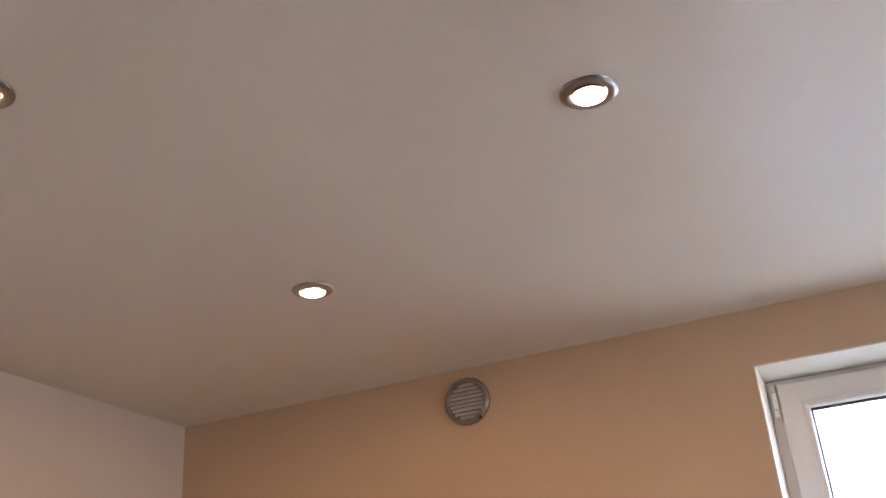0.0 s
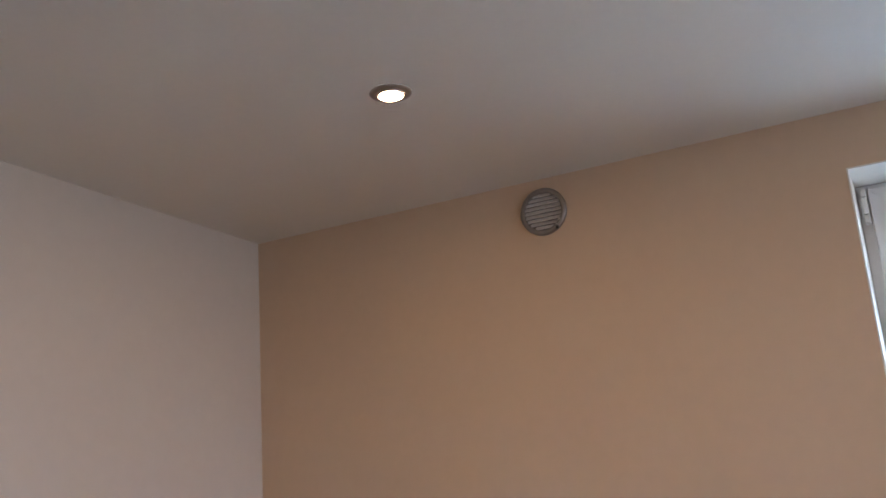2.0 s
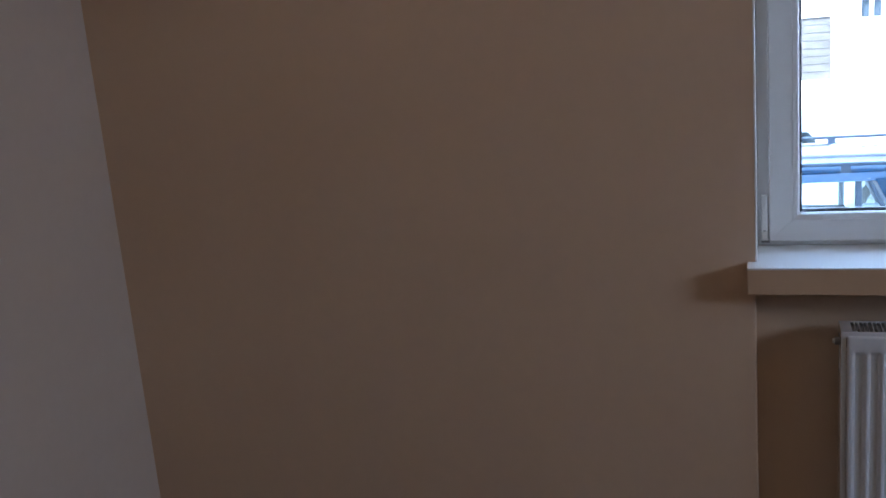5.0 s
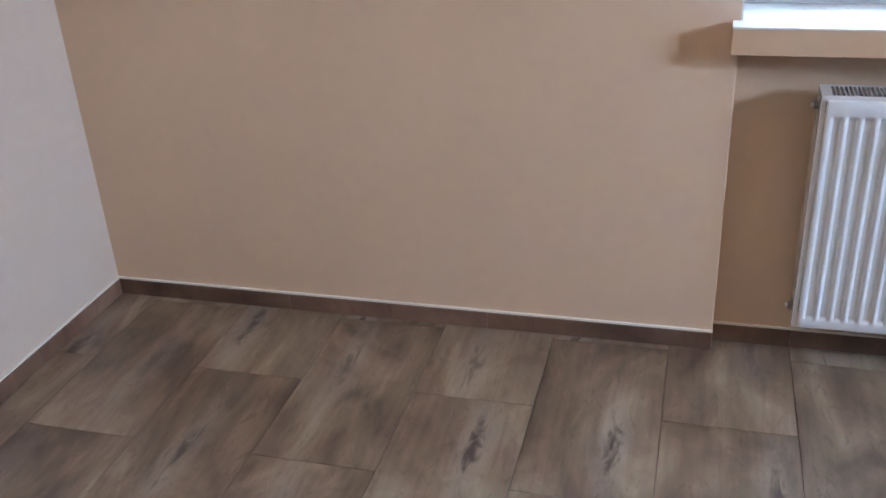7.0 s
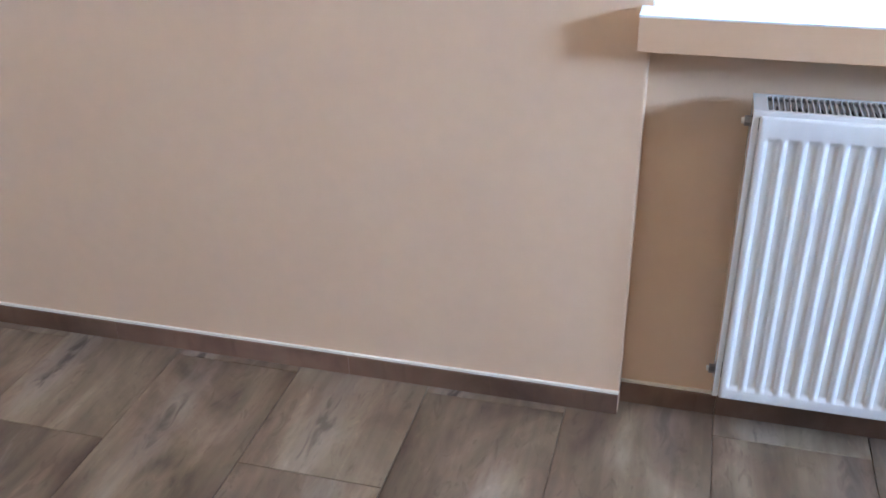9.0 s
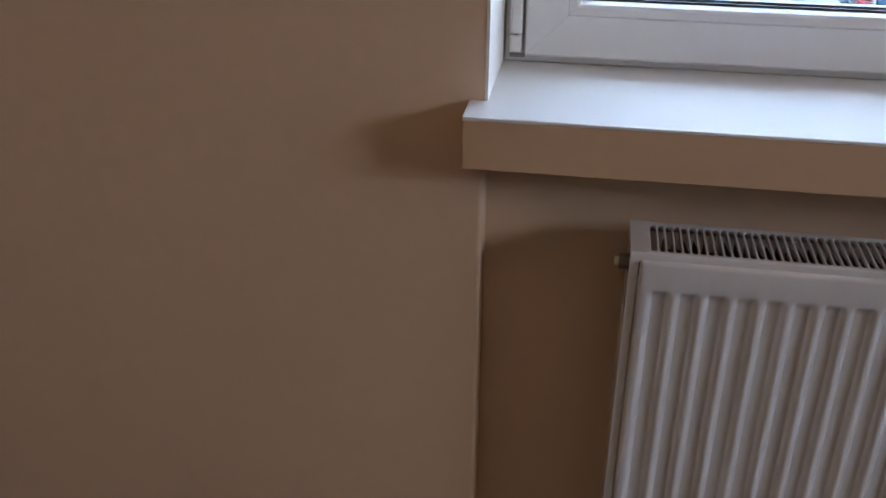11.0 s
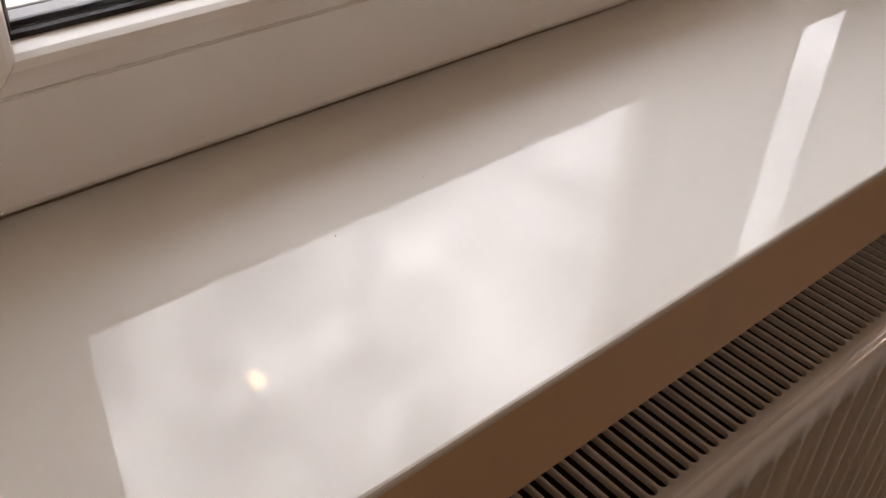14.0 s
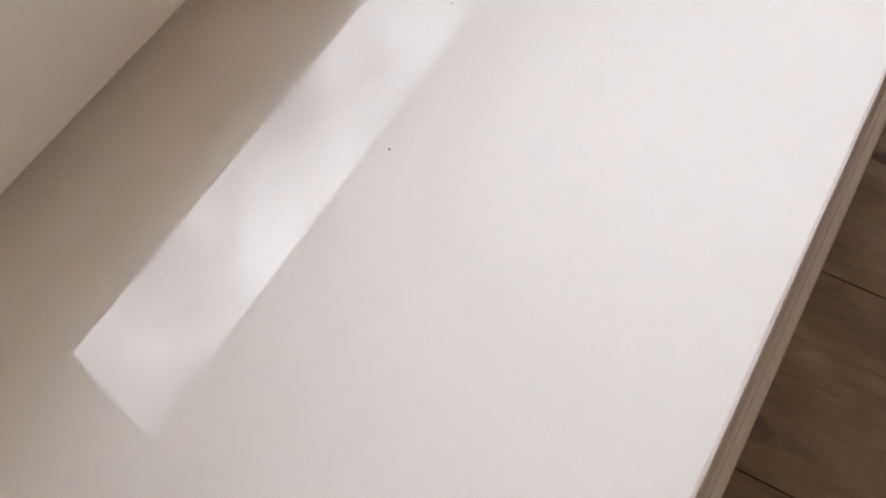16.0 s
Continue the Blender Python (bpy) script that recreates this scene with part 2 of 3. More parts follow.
    nt.links.new(bp.outputs["Normal"], b.inputs["Normal"])
    return m


M_FLOOR = wood_tile("wood_look_tile", 0.36, 0.90, 1.0, (1.02, 0.985, 0.92))
M_BASE = wood_tile("wood_look_skirting", 0.5, 0.78, 0.0, (1.08, 0.95, 0.86))
M_VENT = mat("pale_nickel_louvres", (0.74, 0.71, 0.69), 0.45, 0.15)
M_MESH = mat("grey_vent_mesh", (0.17, 0.155, 0.15), 0.7)
M_CAULK = mat("pale_caulk", (0.84, 0.80, 0.72), 0.6)
# the darkness inside the radiator is put into the fins' colour
M_FIN = mat("shade_dark_fins", (0.05, 0.045, 0.04), 0.5)
M_SPACER = mat("dark_spacer_metal", (0.07, 0.07, 0.072), 0.35, 1.0)
M_ALU = mat("aluminium_spacer", (0.75, 0.75, 0.75), 0.35, 1.0)
M_CREAM = mat("cream_hinge_plastic", (0.80, 0.78, 0.73), 0.35)
M_ROOF = mat("pale_roof_tiles", (0.55, 0.45, 0.4), 0.85, 0, 0.1, 8)
M_BOARD = mat("weathered_grey_boards", (0.15, 0.14, 0.125), 0.85, 0, 0.3, 14)
M_CARGLASS = mat("tinted_car_glass", (0.35, 0.42, 0.45), 0.05)
M_SILVER = mat("silver_car_paint", (0.6, 0.62, 0.64), 0.3)
M_TYRE = mat("black_tyre", (0.02, 0.02, 0.02), 0.8)
M_GROUT = mat("brown_grout", (0.25, 0.205, 0.17), 0.85)
M_GREY = mat("grey_outer_render", (0.24, 0.235, 0.225), 0.9, 0, 0.05, 20, 0.1, 0.05)
M_OUT = mat("white_render", (0.8, 0.8, 0.78), 0.9, 0, 0.05, 6, 0, 0.05)
M_ASPH = mat("dusty_concrete_yard", (0.22, 0.205, 0.175), 0.9, 0, 0.15, 60, 0, 0.12)
M_RED = mat("red_roof_trim", (0.11, 0.045, 0.038), 0.7, 0, 0.1, 10)
M_BLUE = mat("blue_car_paint", (0.01, 0.045, 0.10), 0.1)
M_BARRED = mat("dark_window_glass", (0.07, 0.10, 0.13), 0.15)
M_TRIM = mat("dull_blue_grey_door_frame", (0.06, 0.085, 0.12), 0.4)
M_CLOTH = mat("dark_seat_cloth", (0.02, 0.026, 0.028), 0.9, 0, 0.1, 60)
# pale grey standing in for bright daylight in the car's windows
M_COVER = mat("pale_grey_cabin_fill", (0.55, 0.55, 0.58), 0.6, 0, 0.05, 40)
M_TAIL = mat("red_lamp_plastic", (0.5, 0.02, 0.015), 0.12)
M_AMBER = mat("amber_lamp_plastic", (0.75, 0.33, 0.02), 0.12)
M_WEED = mat("dry_green_weed", (0.10, 0.11, 0.03), 0.7, 0, 0.2, 60)


def glass(name, rough=0.0, tint=(0.97, 0.985, 0.98)):
    """A thin clear pane: see-through, with more mirror at grazing angles."""
    m = bpy.data.materials.new(name)
    m.use_nodes = True
    nt = m.node_tree
    nt.nodes.remove(nt.nodes["Principled BSDF"])
    out = nt.nodes["Material Output"]
    t, g, mx, lw, pw, ad = (nt.nodes.new("ShaderNode" + k) for k in ("BsdfTransparent", "BsdfGlossy", "MixShader", "LayerWeight", "Math", "Math"))
    t.inputs["Color"].default_value = (*tint, 1)
    g.inputs["Roughness"].default_value = rough
    lw.inputs["Blend"].default_value = 0.5
    pw.operation, ad.operation = "POWER", "MULTIPLY_ADD"
    pw.inputs[1].default_value = 5.0
    ad.inputs[1].default_value, ad.inputs[2].default_value = 0.96, 0.04
    nt.links.new(lw.outputs["Facing"], pw.inputs[0])
    nt.links.new(pw.outputs[0], ad.inputs[0])
    nt.links.new(ad.outputs[0], mx.inputs[0])
    nt.links.new(t.outputs[0], mx.inputs[1])
    nt.links.new(g.outputs[0], mx.inputs[2])
    nt.links.new(mx.outputs[0], out.inputs["Surface"])
    return m


M_GLASS = glass("window_glass")
M_CARPANE = glass("car_window_glass", 0.0, (0.86, 0.91, 0.91))


def lamp_glow(name, colour, power):
    m = bpy.data.materials.new(name)
    m.use_nodes = True
    b = m.node_tree.nodes["Principled BSDF"]
    b.inputs["Base Color"].default_value = (0.9, 0.88, 0.82, 1)
    b.inputs["Emission Color"].default_value = (*colour, 1)
    b.inputs["Emission Strength"].default_value = power
    return m


M_GLOW = lamp_glow("lit_lamp_face", (1.0, 0.64, 0.34), 15)

# ---------------------------------------------------------------- the room's shell
S = "structure"
floor = thing("floor", B(0, X_R, Y_B, NICHE, -0.25, -0.004), M_GROUT, "grey-brown wood-look floor tiles with brown grout", "floor", S)
ceiling = thing("ceiling", B(-0.3, X_R + 0.3, Y_B - 0.3, WALL_T, CEIL, CEIL + 0.3), M_CEIL, "smooth white painted ceiling with recessed spots", "ceiling", S)
wall_west = thing("wall_west", B(-0.3, 0, Y_B - 0.3, WALL_T, -0.25, CEIL), M_WALL_L, "plain pale cream painted wall meeting the window wall", "wall", S)
bm = bmesh.new()
box(bm, X_R, X_R + 0.3, Y_B - 0.3, EY0, -0.25, CEIL)
box(bm, X_R, X_R + 0.3, EY1, WALL_T, -0.25, CEIL)
box(bm, X_R, X_R + 0.3, EY0, EY1, -0.25, EZ0)
box(bm, X_R, X_R + 0.3, EY0, EY1, EZ1, CEIL)
wall_east = thing("wall_east", bm, M_WALL, "plain beige painted wall with a window opening", "wall", S)
wall_south = thing("wall_south", B(0, X_R, Y_B - 0.3, Y_B, -0.25, CEIL), M_WALL, "plain beige painted wall closing the room", "wall", S)
bm = bmesh.new()
box(bm, 0, NX0, 0, WALL_T, -0.25, SILL - APRON)
box(bm, NX1, X_R, 0, WALL_T, -0.25, SILL - APRON)
beads = [e for e in bm.edges if all(abs(v.co.y) < 1e-6 and min(abs(v.co.x - NX0), abs(v.co.x - NX1)) < 1e-6 for v in e.verts)]
bmesh.ops.bevel(bm, geom=beads, offset=0.005, segments=3, affect="EDGES", profile=0.5)
box(bm, 0, NX0, 0, WALL_T, SILL - APRON, HEAD)
box(bm, NX1, X_R, 0, WALL_T, SILL - APRON, HEAD)
box(bm, 0, X_R, 0, WALL_T, HEAD, CEIL)
box(bm, NX0, NX1, NICHE, WALL_T, -0.25, SILL - APRON)
box(bm, NX0, NX1, FRAME_Y + 0.001, WALL_T, SILL - APRON, SILL - 0.002)
wall_north = thing("wall_north", bm, M_WALL, "beige painted outer wall with a window bay", "wall", S)

# painted faces of the window reveal
thing("reveal_left", B(NX0, NX0 + 0.004, -0.001, FRAME_Y, SILL, HEAD), M_REVEAL, "white painted side of the window reveal", "trim", S)
thing("reveal_right", B(NX1 - 0.004, NX1, -0.001, FRAME_Y, SILL, HEAD), M_REVEAL, "white painted side of the window reveal", "trim", S)
thing("reveal_head", B(NX0 + 0.004, NX1 - 0.004, -0.001, FRAME_Y, HEAD - 0.004, HEAD), M_REVEAL, "white painted head of the window reveal", "trim", S)

# ---------------------------------------------------------------- sill
sill = holder("window_sill", (NX0, 0, SILL), "glossy white laminate window sill with a thick front apron", "window sill", "", S)
SL = NX1 - NX0
LIP = 0.0045


def bar(prof, x0, x1):
    """A solid bar along x from a closed (y, z) outline."""
    bm = bmesh.new()
    ends = [[bm.verts.new((x, y, z)) for y, z in prof] for x in (x0, x1)]
    for i in range(len(prof)):
        k = (i + 1) % len(prof)
        bm.faces.new((ends[0][i], ends[0][k], ends[1][k], ends[1][i]))
    bm.faces.new(ends[0])
    bm.faces.new(ends[1][::-1])
    return bm


part("board", bar([(FRAME_Y, 0), (FRAME_Y, -0.03), (-0.05, -0.03), (-0.05, -LIP), (-0.0635, -LIP), (-0.0645, -LIP + 0.0008), (-0.0645, -0.0016), (-0.0638, -0.0004), (-0.0625, 0)], 0.0005, SL - 0.0005), M_SILL, sill)
part("apron", bar([(-0.05, -LIP - 0.0003), (-0.05, -APRON), (-0.0625, -APRON), (-0.0638, -APRON + 0.0013), (-0.0638, -LIP - 0.0003)], -0.017, SL + 0.017), M_APRON, sill, "cream apron under the board, browned for warm shade")
for x0, x1 in ((-0.018, 0.0005), (SL - 0.0005, SL + 0.018)):
    part("board_ear", B(x0, x1, -0.0645, -0.0006, -LIP, 0), M_SILL, sill)
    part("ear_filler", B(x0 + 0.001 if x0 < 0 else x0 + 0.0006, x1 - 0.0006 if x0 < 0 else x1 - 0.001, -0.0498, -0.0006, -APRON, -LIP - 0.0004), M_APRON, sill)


# ---------------------------------------------------------------- window
window = holder("window_1", (NX0, FRAME_Y, SILL), "white plastic double window with two sashes", "window", "", S)
W, HH = NX1 - NX0, HEAD - SILL


def rail(profile, x0, x1, z0, z1, side, gap=0.00025):
    """One mitred member of a rectangular frame. profile: (distance inward, depth)."""
    bm = bmesh.new()
    rows = []
    for d, y in profile:
        if side == "bottom":
            p = ((x0 + d + gap, y, z0 + d), (x1 - d - gap, y, z0 + d))
        elif side == "top":
            p = ((x0 + d + gap, y, z1 - d), (x1 - d - gap, y, z1 - d))
        elif side == "left":
            p = ((x0 + d, y, z0 + d + gap), (x0 + d, y, z1 - d - gap))
        else:
            p = ((x1 - d, y, z0 + d + gap), (x1 - d, y, z1 - d - gap))
        rows.append([bm.verts.new(q) for q in p])
    n = len(rows)
    for i in range(n):
        a, b = rows[i], rows[(i + 1) % n]
        bm.faces.new((a[0], a[1], b[1], b[0]))
    bm.faces.new([r[0] for r in rows])
    bm.faces.new([r[1] for r in rows][::-1])
    return bm


SIDES = (("bottom", "rail"), ("top", "rail"), ("left", "stile"), ("right", "stile"))
FRAME_P = [(0, 0.07), (0, 0.002), (0.002, 0), (0.036, 0), (0.038, 0.002), (0.038, 0.03), (0.06, 0.032), (0.062, 0.07)]
for side, nm in SIDES:
    part("frame_" + nm, rail(FRAME_P, 0.004, W - 0.004, 0.0, HH - 0.004, side), M_PVC, window)
part("mullion", B(W / 2 - 0.032, W / 2 + 0.032, 0.004, 0.07, 0.0385, HH - 0.0425, 0.002), M_PVC, window)
dy = SASH_Y - FRAME_Y
SASH_P = [(0, 0.018), (0, dy + 0.003), (0.0008, dy + 0.001), (0.003, dy), (0.0555, dy), (0.0560, dy + 0.001), (0.0566, dy + 0.001), (0.0566, 0.03), (0.02, 0.03), (0.02, 0.018)]
BEAD_P = [(0.0569, 0.012), (0.0569, dy + 0.0012), (0.0575, dy + 0.0004), (0.0670, dy + 0.0022), (0.0705, dy + 0.0045), (0.0722, dy + 0.0085), (0.0735, 0.003), (0.0735, 0.006), (0.066, 0.012)]
GASK_P = [(0.070, 0.0035), (0.0762, 0.0035), (0.0772, 0.006), (0.070, 0.0062)]
SPAC_P = [(0.070, 0.0105), (0.079, 0.0105), (0.0795, 0.012), (0.0795, 0.022), (0.079, 0.0235), (0.070, 0.0235)]
SEAL_P = [(0.060, 0.0095), (0.0762, 0.0095), (0.0762, 0.0104), (0.060, 0.0104)]
OUT_P = [(0.02, 0.031), (0.076, 0.031), (0.0715, 0.055), (0.02, 0.06)]
OGAS_P = [(0.070, 0.0282), (0.0775, 0.0282), (0.0775, 0.0306), (0.070, 0.0306)]
Z0S, Z1S = 0.012, HH - 0.018


def sash(x0, x1):
    ob = part("sash", rail(SASH_P, x0, x1, Z0S, Z1S, "bottom"), M_PVC, window, "white plastic casement sash with mitred corners")
    for side, nm in SIDES:
        if side != "bottom":
            part(nm, rail(SASH_P, x0, x1, Z0S, Z1S, side), M_PVC, ob)
        part("glazing_bead", rail(BEAD_P, x0, x1, Z0S, Z1S, side), M_PVC, ob)
        part("gasket", rail(GASK_P, x0, x1, Z0S, Z1S, side, 0), M_RUBBER, ob, "black rubber gasket")
        part("spacer_bar", rail(SPAC_P, x0, x1, Z0S, Z1S, side, 0), M_SPACER, ob, "dark metal spacer bar")
        part("seal", rail(SEAL_P, x0, x1, Z0S, Z1S, side, 0), M_RUBBER, ob, "black butyl seal")
        part("outer_gasket", rail(OGAS_P, x0, x1, Z0S, Z1S, side, 0), M_RUBBER, ob, "black rubber gasket")
        part("outer_profile", rail(OUT_P, x0, x1, Z0S, Z1S, side), M_PVC, ob)
    for y in (0.0064, 0.0242):
        pane = part("pane", B(x0 + 0.066, x1 - 0.066, y, y + 0.003, Z0S + 0.066, Z1S - 0.066), M_GLASS, ob, "clear glass pane")
        pane.visible_shadow = False
    return ob


sash_a = sash(1.862 - NX0, 2.548 - NX0)
sash_b = sash(2.568 - NX0, 3.254 - NX0)


def hinge(x, z0, z1, gaps):
    """A stack of cream hinge sleeves with dark gaps between."""
    cuts = [z0] + list(gaps) + [z1]
    for i, (a, b) in enumerate(zip(cuts, cuts[1:])):
        bm = B(x - 0.0075, x + 0.0075, dy - 0.004, 0.001, a + 0.0006, b - 0.0006, 0.0028, 2)
        part("hinge_sleeve", bm, M_CREAM, window, "cream plastic hinge sleeve")
    part("hinge_pin", cyl(bmesh.new(), (x, dy + 0.003, (z0 + z1) / 2), 0.004, 0.004, z1 - z0 - 0.002, "z", 10), M_DARK, window)


for hx in (0.0215, W - 0.0215):
    hinge(hx, 0.016, 0.135, (0.041,))
    hinge(hx, 0.678, 0.752, (0.703, 0.727))
    hinge(hx, 1.312, 1.405, (1.335, 1.382))
    part("hinge_arm", B(hx - 0.008, hx + 0.0125, dy - 0.001, dy + 0.002, 0.010, 0.0155, 0.0008), M_STEEL, window, "worn metal hinge bracket")

thing("outer_sill", B(NX0 - 0.03, NX1 + 0.03, FRAME_Y + 0.071, WALL_T + 0.04, SILL - 0.03, SILL - 0.001, 0.003), M_ALU, "grey metal outer window ledge", "ledge", S)
for nm, x0, x1 in (("left", NX0 - 0.0005, NX0 + 0.004), ("right", NX1 - 0.004, NX1 + 0.0005)):
    thing("outer_reveal_" + nm, B(x0, x1, FRAME_Y + 0.071, WALL_T + 0.003, SILL, HEAD), M_GREY, "grey rendered outer side of the window opening", "trim", S)
thing("outer_reveal_head", B(NX0 + 0.004, NX1 - 0.004, FRAME_Y + 0.071, WALL_T + 0.003, HEAD - 0.004, HEAD), M_GREY, "grey rendered outer head of the window opening", "trim", S)
thing("balcony_slab", B(-0.3, X_R + 0.3, WALL_T + 0.003, 0.89, 2.56, 2.72, 0.004), M_GREY, "grey rendered slab projecting over the window", "slab", S)

# unseen wall overhead, added to keep the sun off car and yard
thing("upper_shade_wall", B(-0.3, X_R + 0.3, 0.02, WALL_T, CEIL + 0.31, 6.2), M_GREY, "unseen grey wall of the storey above, added to shade the yard", "wall", S)

# the window that lights the room from the side
window_2 = holder("window_2", (X_R + 0.22, EY0, EZ0), "plain white plastic window in the side wall", "window", "", S)
for nm, b in (("frame_rail", (0, 0.07, 0, EY1 - EY0, 0, 0.07)), ("frame_rail", (0, 0.07, 0, EY1 - EY0, EZ1 - EZ0 - 0.07, EZ1 - EZ0)),
              ("frame_stile", (0, 0.07, 0, 0.07, 0.07, EZ1 - EZ0 - 0.07)), ("frame_stile", (0, 0.07, EY1 - EY0 - 0.07, EY1 - EY0, 0.07, EZ1 - EZ0 - 0.07)),
              ("mullion", (0, 0.07, (EY1 - EY0) / 2 - 0.05, (EY1 - EY0) / 2 + 0.05, 0.07, EZ1 - EZ0 - 0.07))):
    part(nm, B(*b, 0.003), M_PVC, window_2)

# ---------------------------------------------------------------- radiator
RX0, RZ0 = 2.029, 0.138
PITCH, RIBS = 0.03335, 32
RL = PITCH * RIBS
radiator = holder("radiator", (RX0, -0.002, RZ0), "white ribbed steel panel radiator under the sill", "radiator")


def ribbed(y_front, sign, recess):
    """A pressed steel panel: narrow ridges with shallow channels between, plain bands at top and bottom."""
    h = 0.60
    half = [0, 0.03, 0.06, 0.09, 0.12, 0.15, 0.18, 0.21, 0.235, 0.26, 0.30]
    fall = [min(1.0, (u / 0.26) ** 2) for u in half]
    us = half + [0.5] + [1 - u for u in half[:0:-1]]
    depth_u = fall + [1.0] + fall[:0:-1]
    xs, dp = [0.0, 0.0015, 0.004], [0.006, 0.0012, 0.0]
    x_first = 0.0095
    for i in range(RIBS - 1):
        for u, d in zip(us, depth_u):
            xs.append(x_first + (i + u) * PITCH)
            dp.append(d)
    xs += [x_first + (RIBS - 1) * PITCH, RL - 0.004, RL - 0.0015, RL]
    dp += [0.0, 0.0, 0.0012, 0.006]
    zs = [(0.0, 0.0, 0.006), (0.0012, 0.0, 0.0012), (0.004, 0, 0), (0.022, 0, 0), (0.025, 0.12, 0), (0.029, 0.6, 0), (0.033, 0.94, 0), (0.037, 1, 0),
          (0.2, 1, 0), (0.4, 1, 0), (0.549, 1, 0), (0.553, 0.94, 0), (0.557, 0.6, 0), (0.561, 0.12, 0), (0.564, 0, 0), (0.594, 0, 0), (0.5975, 0, 0.0012), (0.5992, 0, 0.0035), (0.60, 0, 0.008)]
    bm = bmesh.new()
    grid = []
    for z, k, back in zs:
        row = []
        for i, (x, d) in enumerate(zip(xs, dp)):
            edge = d if i < 3 or i >= len(xs) - 3 else 0.0
            y = edge + back if (i < 3 or i >= len(xs) - 3) else d * k * recess + back
            row.append(bm.verts.new((x, y_front + sign * y, z)))
        grid.append(row)
    for a, b in zip(grid, grid[1:]):
        for i in range(len(a) - 1):
            bm.faces.new((a[i], a[i + 1], b[i + 1], b[i]))
    return bm


def backed(bm, y, h=0.60):
    """Adds the flat rear sheet of a panel."""
    box(bm, 0.0005, RL - 0.0005, y - 0.001, y + 0.001, 0.0005, h - 0.001)
    s = 0.0065 if y < 0 else -0.0065
    for x in (0.0, RL - 0.001):
        box(bm, x, x + 0.001, min(y, y - s), max(y, y - s), 0.0005, h - 0.002)
    return bm


front = part("front_panel", backed(ribbed(-0.0815, 1, 0.0075), -0.068), M_RAD, radiator, smooth=True)
rear = part("rear_panel", backed(ribbed(0.0185, -1, 0.0055), 0.006), M_RAD, radiator, smooth=True)
# folded fins between the panels, near-black for the shade in the slots
bm = bmesh.new()
n = int((RL - 0.06) / 0.0125)
pts = []
for i in range(n):
    pts += [(0.03 + i * 0.0125, -0.066), (0.03 + i * 0.0125 + 0.004, -0.034), (0.03 + i * 0.0125 + 0.0085, -0.034), (0.03 + i * 0.0125 + 0.0125, -0.066)]
for (xa, ya), (xb, yb) in zip(pts, pts[1:]):
    if abs(xa - xb) + abs(ya - yb) < 1e-6:
        continue
    for flip in (0, 1):
        q = [(xa, ya), (xb, yb)] if not flip else [(xa, -0.062 - ya), (xb, -0.062 - yb)]
        bm.faces.new([bm.verts.new((q[0][0], q[0][1], 0.05)), bm.verts.new((q[1][0], q[1][1], 0.05)), bm.verts.new((q[1][0], q[1][1], 0.592)), bm.verts.new((q[0][0], q[0][1], 0.592))])
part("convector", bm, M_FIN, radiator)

# top cover: a pressed plate with one row of round-ended slots
SLOT, SW = 0.00952, 0.0035
CZ = 0.609
x_s0, SLOTS = 0.0155, int((RL - 0.031) / 0.00952)
verts, faces = [], []
NA = 5
for i in range(SLOTS):
    cx = x_s0 + i * SLOT
    y_a, y_b = -0.0685, 0.004
    ring = []
    for k in range(NA + 1):
        a = math.pi + math.pi * k / NA
        ring.append((cx + SW * math.cos(a), y_a + SW + SW * math.sin(a)))
    for k in range(NA + 1):
        a = math.pi * k / NA
        ring.append((cx + SW * math.cos(a), y_b - SW + SW * math.sin(a)))
    outer = []
    for k in range(NA + 1):
        outer.append((cx - SLOT / 2 + SLOT * k / NA, y_a - 0.003 if 0 < k < NA else (y_a - 0.003)))
    for k in range(NA + 1):
        outer.append((cx + SLOT / 2 - SLOT * k / NA, y_b + 0.003))
    m = len(ring)
    base = len(verts)
    c2 = [(cx + (x - cx) * 0.96, y + (0.0006 if y < -0.03 else -0.0006)) for x, y in ring]
    verts += [(x, y, CZ) for x, y in outer] + [(x, y, CZ - 0.0005) for x, y in ring] + [(x, y, CZ - 0.002) for x, y in c2] + [(x, y, CZ - 0.0045) for x, y in c2]
    for k in range(m):
        j = (k + 1) % m
        for r in range(3):
            faces.append((base + r * m + k, base + r * m + j, base + (r + 1) * m + j, base + (r + 1) * m + k))
me = bpy.data.meshes.new("grille")
me.from_pydata(verts, [], faces)
me.materials.append(M_RAD)
cover = new("grille", me)
cover.parent = radiator
xa, xb = x_s0 - SLOT / 2, x_s0 + (SLOTS - 0.5) * SLOT


def strip(path, x0, x1):
    """A folded sheet along x from (y, z) pairs."""
    bm = bmesh.new()
    r = [[bm.verts.new((x, y, z)) for y, z in path] for x in (x0, x1)]
    for i in range(len(path) - 1):
        bm.faces.new((r[0][i], r[0][i + 1], r[1][i + 1], r[1][i]))
    return bm


part("cover_lip", strip([(-0.0715, CZ), (-0.0735, CZ), (-0.0752, CZ - 0.0006), (-0.0760, CZ - 0.0022), (-0.0760, CZ - 0.013)], -0.0115, RL + 0.0115), M_RAD, radiator)
part("cover_lip", strip([(0.007, CZ), (0.0115, CZ), (0.0128, CZ - 0.0012), (0.0128, CZ - 0.013)], -0.0115, RL + 0.0115), M_RAD, radiator)
for x0, x1 in ((-0.0118, xa), (xb, RL + 0.0118)):
    part("cover_end", B(x0, x1, -0.0715, 0.007, CZ - 0.003, CZ), M_RAD, radiator)


